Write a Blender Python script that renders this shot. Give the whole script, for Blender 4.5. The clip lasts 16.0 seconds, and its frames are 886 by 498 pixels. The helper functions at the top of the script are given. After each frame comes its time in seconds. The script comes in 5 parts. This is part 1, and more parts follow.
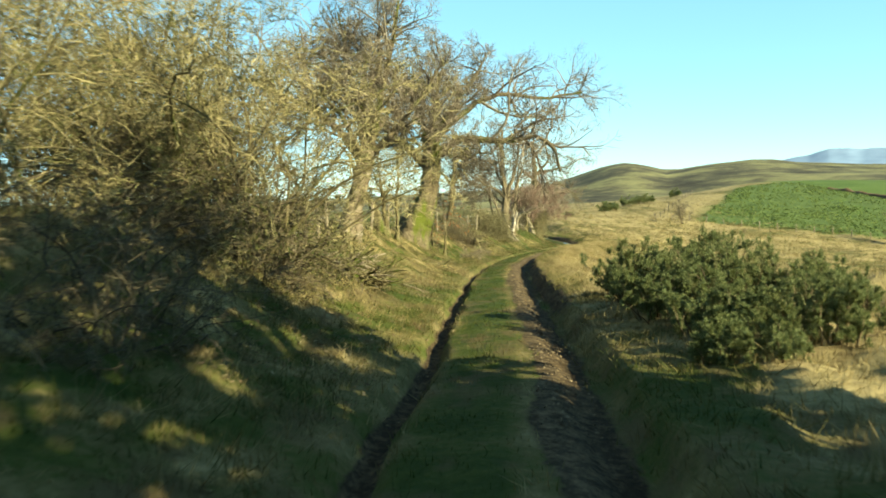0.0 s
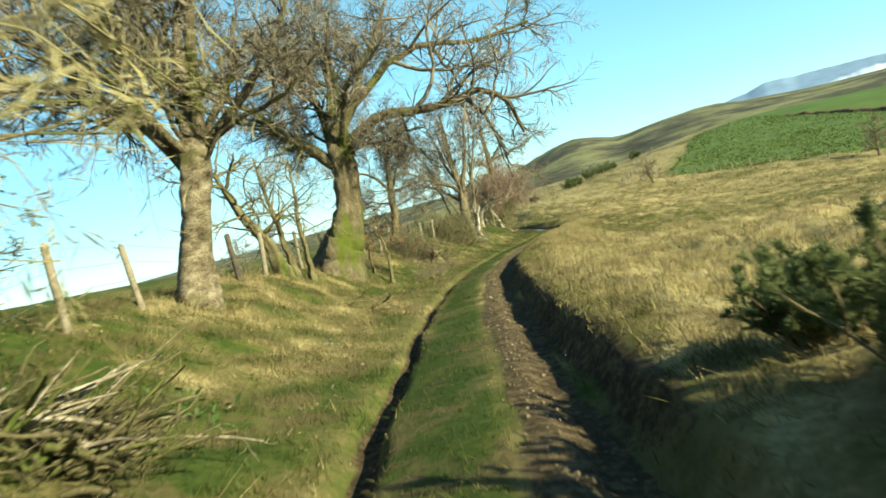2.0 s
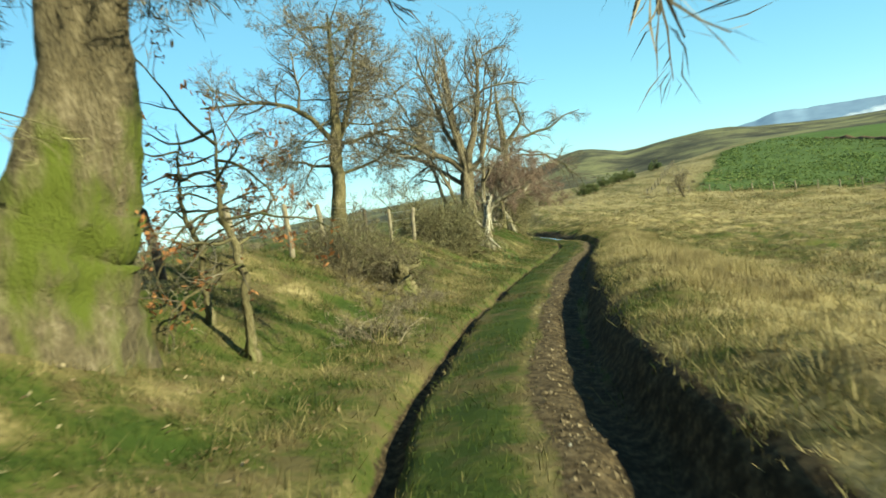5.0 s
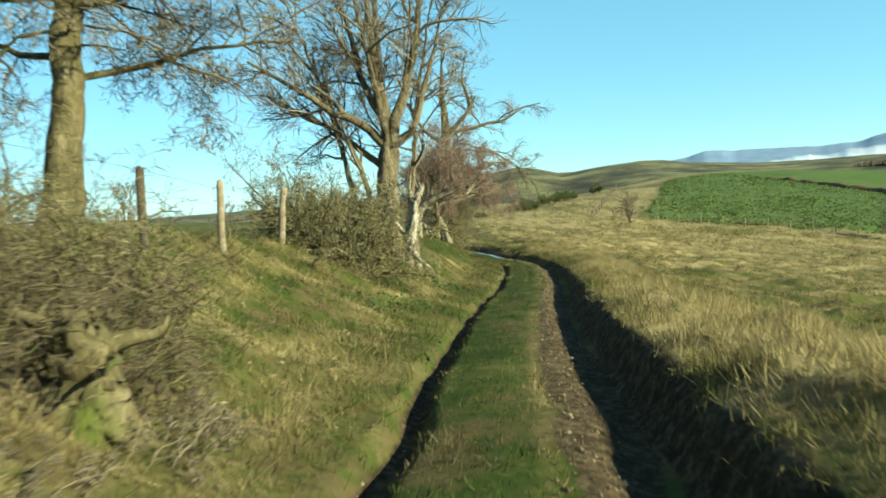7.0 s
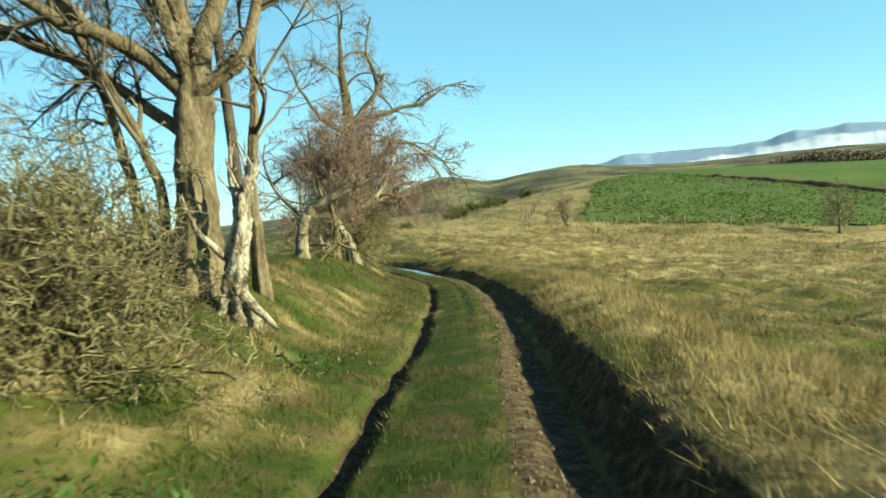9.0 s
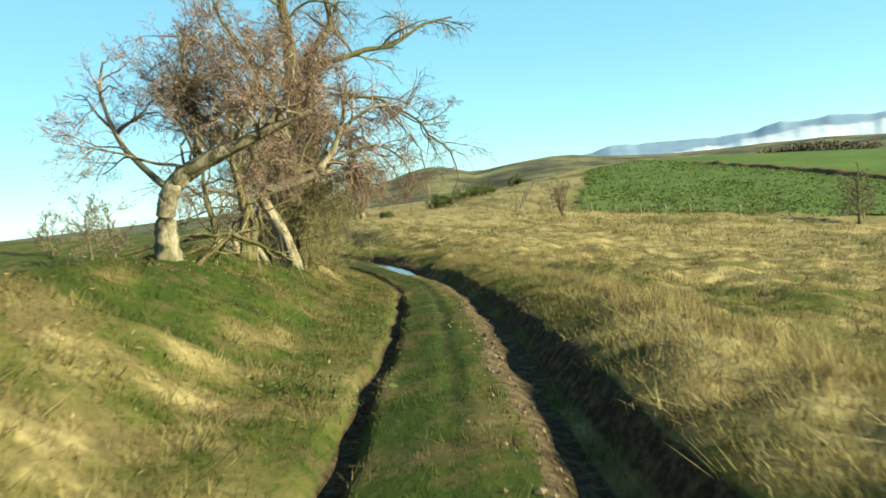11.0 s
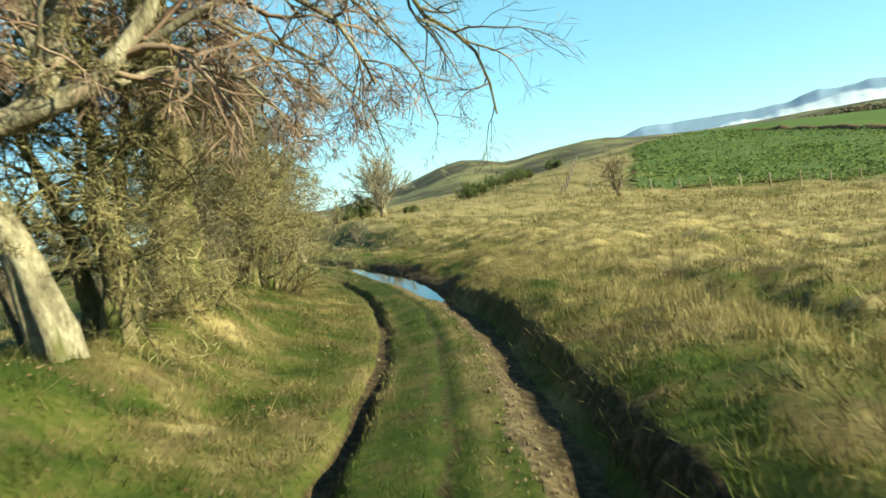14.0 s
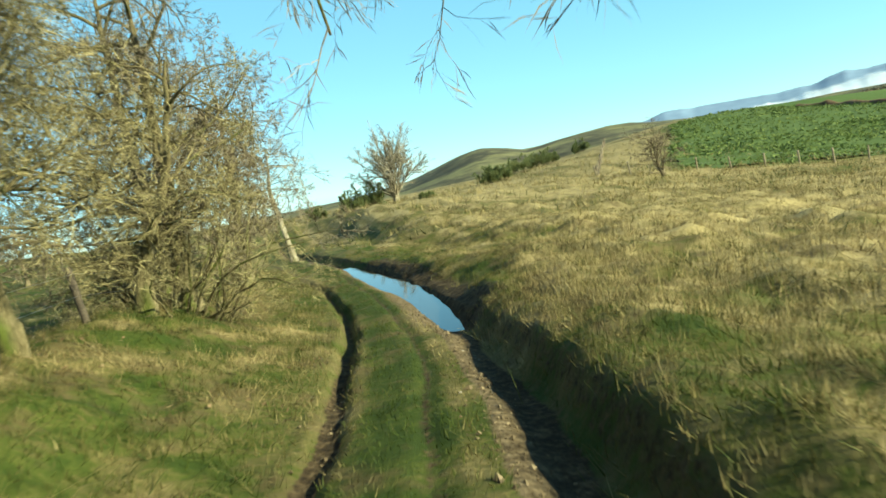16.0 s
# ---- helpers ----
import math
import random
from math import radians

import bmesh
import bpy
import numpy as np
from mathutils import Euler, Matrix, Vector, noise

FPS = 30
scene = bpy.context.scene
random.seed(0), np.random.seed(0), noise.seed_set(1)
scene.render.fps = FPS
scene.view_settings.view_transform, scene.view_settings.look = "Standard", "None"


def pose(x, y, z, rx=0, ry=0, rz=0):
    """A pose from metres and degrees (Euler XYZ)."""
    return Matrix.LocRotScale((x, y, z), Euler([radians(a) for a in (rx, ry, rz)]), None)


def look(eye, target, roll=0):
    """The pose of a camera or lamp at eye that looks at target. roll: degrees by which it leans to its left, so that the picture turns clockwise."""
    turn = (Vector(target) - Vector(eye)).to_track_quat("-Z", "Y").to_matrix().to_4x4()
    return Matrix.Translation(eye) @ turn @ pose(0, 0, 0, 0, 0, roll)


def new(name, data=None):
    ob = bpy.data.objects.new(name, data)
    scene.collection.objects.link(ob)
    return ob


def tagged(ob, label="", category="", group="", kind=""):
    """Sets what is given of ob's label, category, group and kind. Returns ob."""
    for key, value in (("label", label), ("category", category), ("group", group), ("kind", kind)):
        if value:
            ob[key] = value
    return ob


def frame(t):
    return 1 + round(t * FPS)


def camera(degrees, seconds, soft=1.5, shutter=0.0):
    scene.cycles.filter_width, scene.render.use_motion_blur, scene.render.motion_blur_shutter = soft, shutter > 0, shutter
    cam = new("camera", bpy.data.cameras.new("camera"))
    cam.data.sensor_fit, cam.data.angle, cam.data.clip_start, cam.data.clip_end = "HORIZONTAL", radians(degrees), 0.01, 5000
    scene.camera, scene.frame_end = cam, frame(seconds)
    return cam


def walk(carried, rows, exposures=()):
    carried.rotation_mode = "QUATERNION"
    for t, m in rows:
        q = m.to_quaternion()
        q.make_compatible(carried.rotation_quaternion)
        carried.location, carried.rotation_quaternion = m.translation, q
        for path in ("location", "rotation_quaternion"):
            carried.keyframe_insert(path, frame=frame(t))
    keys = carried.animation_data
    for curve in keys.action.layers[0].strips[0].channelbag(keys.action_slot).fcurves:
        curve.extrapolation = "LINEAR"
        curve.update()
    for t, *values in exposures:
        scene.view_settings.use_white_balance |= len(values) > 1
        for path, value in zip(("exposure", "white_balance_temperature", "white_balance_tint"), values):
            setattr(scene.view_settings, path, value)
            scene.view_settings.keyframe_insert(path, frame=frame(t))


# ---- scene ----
cam = camera(61.7, 16.0, 1.7, 0.3)
METRES, EYE, TILT, LEAN, TURN = 80.0, 1.62, -5.0, 3.0, 0.0
ROWS = [
    (0.0, 0.0, 0.0, 0.0, -0.0, 0.0, 0.0),
    (0.5, 0.0033, 0.0294, -0.0004, -1.05, 0.0, 4.6),
    (1.0, 0.0077, 0.061, -0.0, -1.69, -0.43, 10.74),
    (1.5, 0.011, 0.0921, 0.001, -1.94, -0.21, 12.1),
    (2.0, 0.0131, 0.1267, 0.0023, -2.11, 0.62, 12.84),
    (2.5, 0.0149, 0.1592, 0.0026, -1.81, 1.3, 13.29),
    (3.0, 0.017, 0.1953, 0.0037, -1.78, 0.93, 11.47),
    (3.5, 0.0189, 0.2296, 0.0046, -1.99, 0.65, 10.66),
    (4.0, 0.0215, 0.2678, 0.0063, -2.23, 0.57, 9.4),
    (6.5, 0.0385, 0.444, 0.01, -5.67, 0.5, 4.3),
    (7.0, 0.0441, 0.477, 0.0117, -7.96, 0.57, 2.25),
    (7.5, 0.0516, 0.5055, 0.0129, -10.78, 1.03, 3.21),
    (8.0, 0.0597, 0.5361, 0.0143, -12.66, 1.28, 4.96),
    (8.5, 0.066, 0.5643, 0.0151, -13.25, 1.41, 5.26),
    (9.0, 0.0733, 0.5947, 0.0158, -13.34, 1.12, 5.09),
    (9.5, 0.08, 0.6214, 0.0163, -13.97, 0.67, 3.99),
    (12.0, 0.1215, 0.7647, 0.02, -13.7, 0.14, 6.52),
    (12.5, 0.1291, 0.7919, 0.0204, -12.75, 0.26, 7.38),
    (13.0, 0.1362, 0.8219, 0.0211, -12.19, 0.41, 7.56),
    (13.5, 0.143, 0.8483, 0.022, -11.9, 0.16, 7.83),
    (14.0, 0.15, 0.8761, 0.0228, -11.56, 0.23, 8.71),
    (14.5, 0.1549, 0.9015, 0.0234, -11.24, 0.72, 7.91),
    (15.0, 0.161, 0.9278, 0.0238, -10.76, 0.39, 8.19),
    (15.5, 0.1665, 0.9527, 0.0241, -10.19, 0.21, 8.66),
    (16.0, 0.1727, 0.981, 0.0243, -9.94, -0.35, 9.37),
]
walk(cam, [(t, pose(0, 0, EYE, TILT, LEAN, TURN) @ pose(METRES * x, METRES * y, METRES * z, 90 + pitch, roll, yaw)) for t, x, y, z, yaw, pitch, roll in ROWS],
     exposures=((0.0, 1.52, 7700, -12), (0.5, 1.58, 7700, -12), (1.0, 1.72, 7650, -13), (1.6, 1.62, 7200, -15), (2.2, 1.24, 7000, -16), (4.0, 1.14, 6800, -18), (6.5, 1.13, 6800, -18), (9.0, 1.16, 7050, -16), (12.0, 1.33, 7400, -14), (16.0, 1.3, 7000, -18)))

# ---- sky, sun ----
SUN_AZ, SUN_EL = 130.0, 24.0        # degrees clockwise from +y, and above the horizon
world = bpy.data.worlds.new("winter_sky")
scene.world = world
world.use_nodes = True
wn = world.node_tree.nodes
sky = wn.new("ShaderNodeTexSky")
sky.sky_type, sky.sun_disc = "NISHITA", False
sky.sun_elevation, sky.sun_rotation = radians(SUN_EL), radians(SUN_AZ)
sky.air_density, sky.dust_density, sky.ozone_density = 0.65, 0.0, 2.6
wn["Background"].inputs[1].default_value = 0.112
haze = wn.new("ShaderNodeMix")      # thin haze over the clear sky, thinning upward
haze.data_type, haze.inputs["B"].default_value = "RGBA", (1.15, 2.85, 4.3, 1)
climb = wn.new("ShaderNodeSeparateXYZ")
world.node_tree.links.new(wn.new("ShaderNodeTexCoord").outputs["Generated"], climb.inputs[0])
thins = wn.new("ShaderNodeValToRGB")
stops = thins.color_ramp.elements
stops.new(.3), stops.new(.1)
for k, (at, share) in enumerate(((0, .66), (.1, .56), (.34, .5), (.75, .06))):
    stops[k].position, stops[k].color = at, (share, share, share, 1)
world.node_tree.links.new(climb.outputs["Z"], thins.inputs["Fac"])
world.node_tree.links.new(thins.outputs["Color"], haze.inputs["Factor"])
world.node_tree.links.new(sky.outputs[0], haze.inputs["A"])
world.node_tree.links.new(haze.outputs["Result"], wn["Background"].inputs[0])
sun = new("sun", bpy.data.lights.new("sun", "SUN"))
sun.data.energy, sun.data.angle, sun.data.color = 5.4, radians(0.6), (1.0, 0.91, 0.76)
sd = Vector((math.sin(radians(SUN_AZ)) * math.cos(radians(SUN_EL)), math.cos(radians(SUN_AZ)) * math.cos(radians(SUN_EL)), math.sin(radians(SUN_EL))))
sun.matrix_basis = look(sd * 50, (0, 0, 0))

# ---- shape of the land (metres; track profile, cross profile, distance) ----
CY = np.array([-200, -20, 0, 10, 21.4, 35.5, 42.8, 49.6, 61, 70, 78.4, 84, 91, 98, 105, 115, 125, 150, 300])
CX = np.array([-10, -2.2, -.35, .65, 1.3, 2.61, 4.28, 5.9, 9.15, 11.4, 13.15, 14.1, 14.75, 14.75, 14.0, 12.5, 11.2, 8.6, 0.0])
CZ = np.array([9, 1.3, 0, -.75, -1.45, -2.46, -2.84, -3.36, -4.24, -4.91, -5.62, -6.12, -6.6, -6.82, -6.85, -6.85, -6.8, -6.8, -7.2])


def smooth_fill(ys, vs, grid):
    """Piecewise line, rounded by a running mean."""
    v = np.interp(grid, ys, vs)
    k = 41
    pad = np.concatenate([np.full(k // 2, v[0]), v, np.full(k // 2, v[-1])])
    return np.convolve(pad, np.ones(k) / k, "valid")


GRID_Y = np.arange(-200, 300.01, 0.2)
GX, GZ = smooth_fill(CY, CX, GRID_Y), smooth_fill(CY, CZ, GRID_Y)


def track_x(y): return np.interp(y, GRID_Y, GX)
def track_z(y): return np.interp(y, GRID_Y, GZ)


def ease(v, a, b):
    t = np.clip((v - a) / (b - a), 0, 1)
    return t * t * (3 - 2 * t)


def lattice(ix, iy, seed):
    h = (ix.astype(np.int64) * 374761393 + iy.astype(np.int64) * 668265263 + seed * 2147483647) & 0xFFFFFFFF
    h = ((h ^ (h >> 13)) * 1274126177) & 0xFFFFFFFF
    return ((h ^ (h >> 16)) & 0xFFFF) / 65535.0


def bumps(x, y, size, seed=0):
    """Smooth random field from -1 to 1 with hillocks of that size."""
    x, y = np.asarray(x, float) / size, np.asarray(y, float) / size
    ix, iy = np.floor(x), np.floor(y)
    fx, fy = x - ix, y - iy
    fx, fy = fx * fx * (3 - 2 * fx), fy * fy * (3 - 2 * fy)
    a, b = lattice(ix, iy, seed), lattice(ix + 1, iy, seed)
    c, d = lattice(ix, iy + 1, seed), lattice(ix + 1, iy + 1, seed)
    return 2 * ((a * (1 - fx) + b * fx) * (1 - fy) + (c * (1 - fx) + d * fx) * fy) - 1


# cross profile, metres to the right of the track's middle
PU = np.array([-60, -25, -9, -6.2, -5.2, -4.2, -3.3, -2.4, -1.7, -1.2, -.6, 0, .55, .75, 1.22, 1.36, 1.5, 1.75, 2.1, 2.6, 3.3, 5.6, 9.0])
PH = np.array([4.5, 3.1, 2.35, 2.2, 2.0, 1.45, .88, .42, .22, .08, .03, .06, .03, .0, -.05, .02, .18, .23, .24, .22, .10, -.70, -1.3])
FAR_C = (10.0, 60.0)
# by bearing from FAR_C: ground 95 m out, crest distance and height, height of the far hills
B1 = np.array([-180, -90, -50, -20, -5, 5, 14, 20, 30, 38, 48, 70, 110, 180])
Z1 = np.array([9, 5, 1.5, -3.2, -5.5, -6.3, -6.8, -7.4, -9.8, -11.9, -15.2, -18, -10, 9])
B2 = np.array([-180, -60, -20, -5, 5, 13, 18, 22, 27, 31, 36, 42, 48, 60, 90, 180])
R2 = np.array([150, 150, 130, 125, 125, 135, 150, 165, 190, 200, 205, 205, 210, 210, 220, 200])
Z2 = np.array([12, 4, -3.6, -6.2, -6.6, -6.5, -6.0, -4.9, -3.0, -3.4, -4.5, -6.3, -8.3, -10, -12, 12])
B3 = np.array([-180, -60, -20, -5, 0, 4, 8, 10.3, 12, 13.7, 15.2, 17.3, 20, 22.5, 24.3, 26, 29, 33, 38, 44, 60, 180])
E3 = np.array([-2, -2, -2, -1.6, -1.1, -.85, -.35, .3, .85, 1.2, .95, .35, .72, .85, .95, .55, .25, -.05, -.15, -.35, -.6, -2])


def far_land(x, y):
    dx, dy = x - FAR_C[0], y - FAR_C[1]
    r, b = np.hypot(dx, dy), np.degrees(np.arctan2(dx, dy))
    z1, r2, z2 = np.interp(b, B1, Z1), np.interp(b, B2, R2), np.interp(b, B2, Z2)
    z3 = -2.4 + 1000 * np.tan(np.radians(np.interp(b, B3, E3)))
    z = z1 + (z2 - z1) * ease(r, 95, r2) ** 0.8
    z = z + (-22 - z) * ease(r, r2 * 1.02, 560)
    z = z + (z3 - z) * ease(r, 520, 1000)
    z = z + (-50 - z) * ease(r, 1050, 2600)
    rough = ease(r, 250, 700) * (1 - ease(r, 1500, 2500))
    return z + rough * (5 * bumps(x, y, 170, 5) + 2.5 * bumps(x, y, 60, 6)) * (1 - .7 * ease(r, 850, 1000) * (1 - ease(r, 1000, 1150)))


def cross(u, y):
    h = np.interp(u, PU, PH)
    late = ease(y, 44, 66)
    # the left bank is lower and gentler past the hawthorn, the right one lower at both ends
    h = np.where(u < -1.2, h * (1 - .18 * ease(y, 74, 80)) + .30 * ease(-u, 2.0, 3.2) * (1 - ease(-u, 4.4, 5.4)) * ease(y, 54, 58) * (1 - ease(y, 70, 76)), h)
    h = np.where(u > 1.2, h - .05 * late * ease(u, 1.3, 1.6) * (1 - ease(u, 2.5, 4)), h)
    h = h + .30 * ease(-u, 2.4, 3.6) * ease(y, 69, 76) * (1 - ease(y, 83, 90))
    h = np.where(u < -1.2, h + (np.minimum(h, 1.28) - h) * ease(y, 72, 77), h)
    # at the start the right bank is a low shelf
    h = np.where((u > 1.1) & (u < 6), h + (.10 - h) * .6 * ease(u, 1.3, 1.7) * (1 - ease(y, 12, 19)) * (1 - ease(u, 4.5, 6)), h)
    h = h + .06 * ease(u, 1.4, 1.6) * (1 - ease(u, 2.4, 4)) * ease(y, 25, 35) * (1 - ease(y, 58, 70))
    h = h + .15 * ease(u, 1.3, 1.6) * (1 - ease(u, 2.4, 4)) * ease(y, 79, 83) * (1 - ease(y, 86, 91))
    # the field above the bank: tilted up near the start, level further down, falling away past its crest
    level = 2.0 * (1 - .14 * late) * (1 - .36 * ease(y, 70, 78)) - .014 * np.clip(-u - 5.2, 0, 60) * ease(y, 70, 78)
    return np.where(u < -5.2, h + (level - h) * ease(y, 22, 46) - .04 * np.clip(-u - 45, 0, 60), h)


def height(x, y, fine=True):
    x, y = np.asarray(x, float), np.asarray(y, float)
    yc = np.clip(y, -199, 299)
    u = x - track_x(yc)
    near = track_z(yc) + cross(u, y)
    xs = np.minimum(x, 62)
    field = 1.99575 - .10507 * xs - .13522 * y + .00163 * xs * xs - .00146 * xs * y + .00098 * y * y - .06 * (x - xs)
    near = near + .55 * np.exp(-((u - 5.3) / 2.2) ** 2) * ease(y, 80, 88) * (1 - ease(y, 98, 110))
    field = field + .35 * np.exp(-((u - 6.5) / 3) ** 2) * ease(y, 80, 88) * (1 - ease(y, 98, 110))
    field = field - 1.0 * np.exp(-((x - 19) / 9) ** 2 - ((y - 120) / 13) ** 2)
    wf = ease(u, 2.8, 9)
    near = near + .32 * np.exp(-((x - 10.3) / .55) ** 2 - ((y - 82.9) / .8) ** 2)
    z = near * (1 - wf) + field * wf
    r = np.hypot(x - FAR_C[0], y - FAR_C[1])
    w = ease(r, 62, 98)
    z = z * (1 - w) + far_land(x, y) * w - 1.0 * np.exp(-((x - 16) / 12) ** 2 - ((y - 134) / 14) ** 2)
    if fine:
        off = ease(np.abs(u + .0), 1.5, 2.6)
        z = z + off * (.075 * bumps(x, y, .55, 1) + .045 * bumps(x, y, .3, 20) + .11 * bumps(x, y, .9, 4) * (.3 + .7 * ease(u, 2.5, 4.5)) + .09 * bumps(x, y, 1.7, 2) + .12 * bumps(x, y, 6, 3)) * (1 - ease(r, 120, 300))
        inner = 1 - off
        wob = .07 * bumps(y, y * 0, 2.3, 8) + .04 * bumps(y, y * 0, .7, 9)
        # the narrow left rut, the broad right rut with its ledge, the faint one between
        z = z - .20 * np.exp(-((u + .90 + wob) / (.15 + .03 * bumps(y, y * 0, .9, 19))) ** 4) * ease(-y, -112, -96) * (1 - .5 * ease(y, 77, 80) * (1 - ease(y, 86, 89)))
        z = z - (.11 + .03 * bumps(y, y * 0, 1.1, 10)) * np.exp(-((u - 1.05 + wob) / .27) ** 4)
        z = z - .05 * np.exp(-((u - .08 - wob) / .10) ** 2) * ease(y, 58, 66)
        z = z + inner * .022 * bumps(x, y, .75, 12)
        # the puddle's hollow, and a rough edge to the bank
        pud = np.exp(-((u - 1.05 - .55 * np.exp(-((y - 97) / 3.0) ** 2)) / (.5 + .55 * np.exp(-((y - 97) / 4.0) ** 2))) ** 4) * ease(y, 89.5, 92.5) * (1 - ease(y, 103, 107))
        z = z - .24 * pud
        z = z + .05 * bumps(x, y, .35, 13) * np.exp(-((u - 1.55) / .25) ** 2)
        z = z + .075 * bumps(x, y, .6, 16) * ease(u, 1.65, 2.3) * (1 - ease(u, 6, 9))
        z = z + ease(u, 3.0, 6.0) * (.20 * bumps(x * .55, y, 1.3, 17) + .12 * bumps(x * .7, y, .7, 18)) * (1 - ease(r, 100, 200))
    return z


def ground_at(x, y): return float(height(np.array([x]), np.array([y]))[0])


def dryness(x, y):
    """0 lush green, 1 straw: straw along the right bank's edge and in drifts, green on the track."""
    yc = np.clip(y, -199, 299)
    u = x - track_x(yc)
    d = .46 + .30 * bumps(x, y, .9, 4) * ease(np.abs(u), 1.6, 2.6) + .17 * bumps(x, y, 2.2, 21) + .26 * bumps(x, y, .7, 22) + .20 * bumps(x, y, .28, 44) * ease(np.abs(u), 1.2, 2) + .22 * bumps(x, y, 9, 23)
    d = d - .42 * np.exp(-((u + .1) / .6) ** 4) + .45 * np.exp(-((u - .36) / .14) ** 2) + .2 * np.exp(-((u + .68) / .12) ** 2)
    d = d + (.08 + .10 * ease(y, 36, 44) * (1 - ease(y, 60, 68))) * ease(-u, 1.2, 2.4) * ease(y, 22, 42)
    d = d + .72 * np.exp(-((u - 3.7 - .8 * bumps(y, y * 0, 9, 24)) / 1.5) ** 2) * (1 - .75 * ease(y, 68, 84))
    d = d - .2 * np.exp(-((u - 2.4) / 1.1) ** 2) * ease(y, 66, 80)
    d = d + (.27 + .14 * ease(y, 96, 112)) * ease(u, 4, 9) + ease(u, 2, 4) * (.16 * bumps(x * .5, y, .8, 28) + .12 * bumps(x, y, 3.5, 29))
    d = d - .20 * ease(-u, 1.0, 1.8) * (1 - ease(-u, 3.6, 5)) * ease(y, 66, 74)
    d = d + .32 * ease(u, 2.2, 4) * (1 - ease(y, 40, 60)) + .28 * np.exp(-((u - 7) / 2.5) ** 2 - ((y - 90) / 9) ** 2)
    d = d - .20 * ease(u, 4.8, 7.5) * ease(y, 36, 46) * (1 - ease(y, 76, 88))
    d = d + .45 * np.exp(-((x - 4.8) / 2.6) ** 2 - ((y - 18.5) / 5.5) ** 2) * ease(u, 1.8, 2.8)
    d = d + .42 * np.exp(-((u + 2.0) / .45) ** 2 - ((y - 91) / 5) ** 2) + .3 * np.exp(-((x - 10.3) / .6) ** 2 - ((y - 82.6) / 1.2) ** 2)
    d = d - .24 * ease(-u, 2.2, 3.2) * (1 - ease(-u, 7, 9)) * ease(y, 40, 46) * (1 - ease(y, 76, 80))
    d = d + .26 * bumps(x, y, .42, 51) * ease(-u, 1.15, 1.8) * (1 - ease(-u, 6, 9))
    d = np.where(u > 4, np.maximum(d, .30), d)
    d = d - .35 * ease(-u, 6.0, 8.5)
    return np.clip(d, 0, 1)

# ---- materials ----
def material(name, rough=0.9, spec=0.2):
    m = bpy.data.materials.new(name)
    m.use_nodes = True
    b = m.node_tree.nodes["Principled BSDF"]
    b.inputs["Roughness"].default_value = rough
    b.inputs["Specular IOR Level"].default_value = spec
    return m, m.node_tree.nodes, m.node_tree.links, b


def noise_node(n, l, pos, scale, detail=4.0, rough=0.55):
    t = n.new("ShaderNodeTexNoise")
    t.inputs["Scale"].default_value, t.inputs["Detail"].default_value, t.inputs["Roughness"].default_value = scale, detail, rough
    l.new(pos, t.inputs["Vector"])
    return t.outputs["Fac"]


def ramp_node(n, l, fac, stops):
    r = n.new("ShaderNodeValToRGB")
    e = r.color_ramp.elements
    while len(e) < len(stops):
        e.new(0.5)
    for k, (p, c) in enumerate(stops):
        e[k].position, e[k].color = p, (*c, 1)
    l.new(fac, r.inputs["Fac"])
    return r.outputs["Color"]


def mix_node(n, l, fac, a, b, kind="MIX"):
    x = n.new("ShaderNodeMix")
    x.data_type, x.blend_type = "RGBA", kind
    for sock, v in ((x.inputs["Factor"], fac), (x.inputs["A"], a), (x.inputs["B"], b)):
        if isinstance(v, (int, float)):
            sock.default_value = v
        elif isinstance(v, tuple):
            sock.default_value = (*v, 1)
        else:
            l.new(v, sock)
    return x.outputs["Result"]


def math_node(n, l, op, a, b=0.0, clamp=False):
    x = n.new("ShaderNodeMath")
    x.operation, x.use_clamp = op, clamp
    for sock, v in zip(x.inputs, (a, b)):
        if isinstance(v, (int, float)):
            sock.default_value = v
        else:
            l.new(v, sock)
    return x.outputs[0]


def bump_node(n, l, b, fac, strength, distance):
    x = n.new("ShaderNodeBump")
    x.inputs["Strength"].default_value, x.inputs["Distance"].default_value = strength, distance
    l.new(fac, x.inputs["Height"])
    l.new(x.outputs[0], b.inputs["Normal"])


def attribute(n, name):
    a = n.new("ShaderNodeAttribute")
    a.attribute_name = name
    return a.outputs["Fac"]


GRASS = [(0.0, (.034, .050, .009)), (.28, (.066, .076, .016)), (.52, (.116, .099, .035)), (.76, (.194, .152, .065)), (1.0, (.335, .262, .124))]


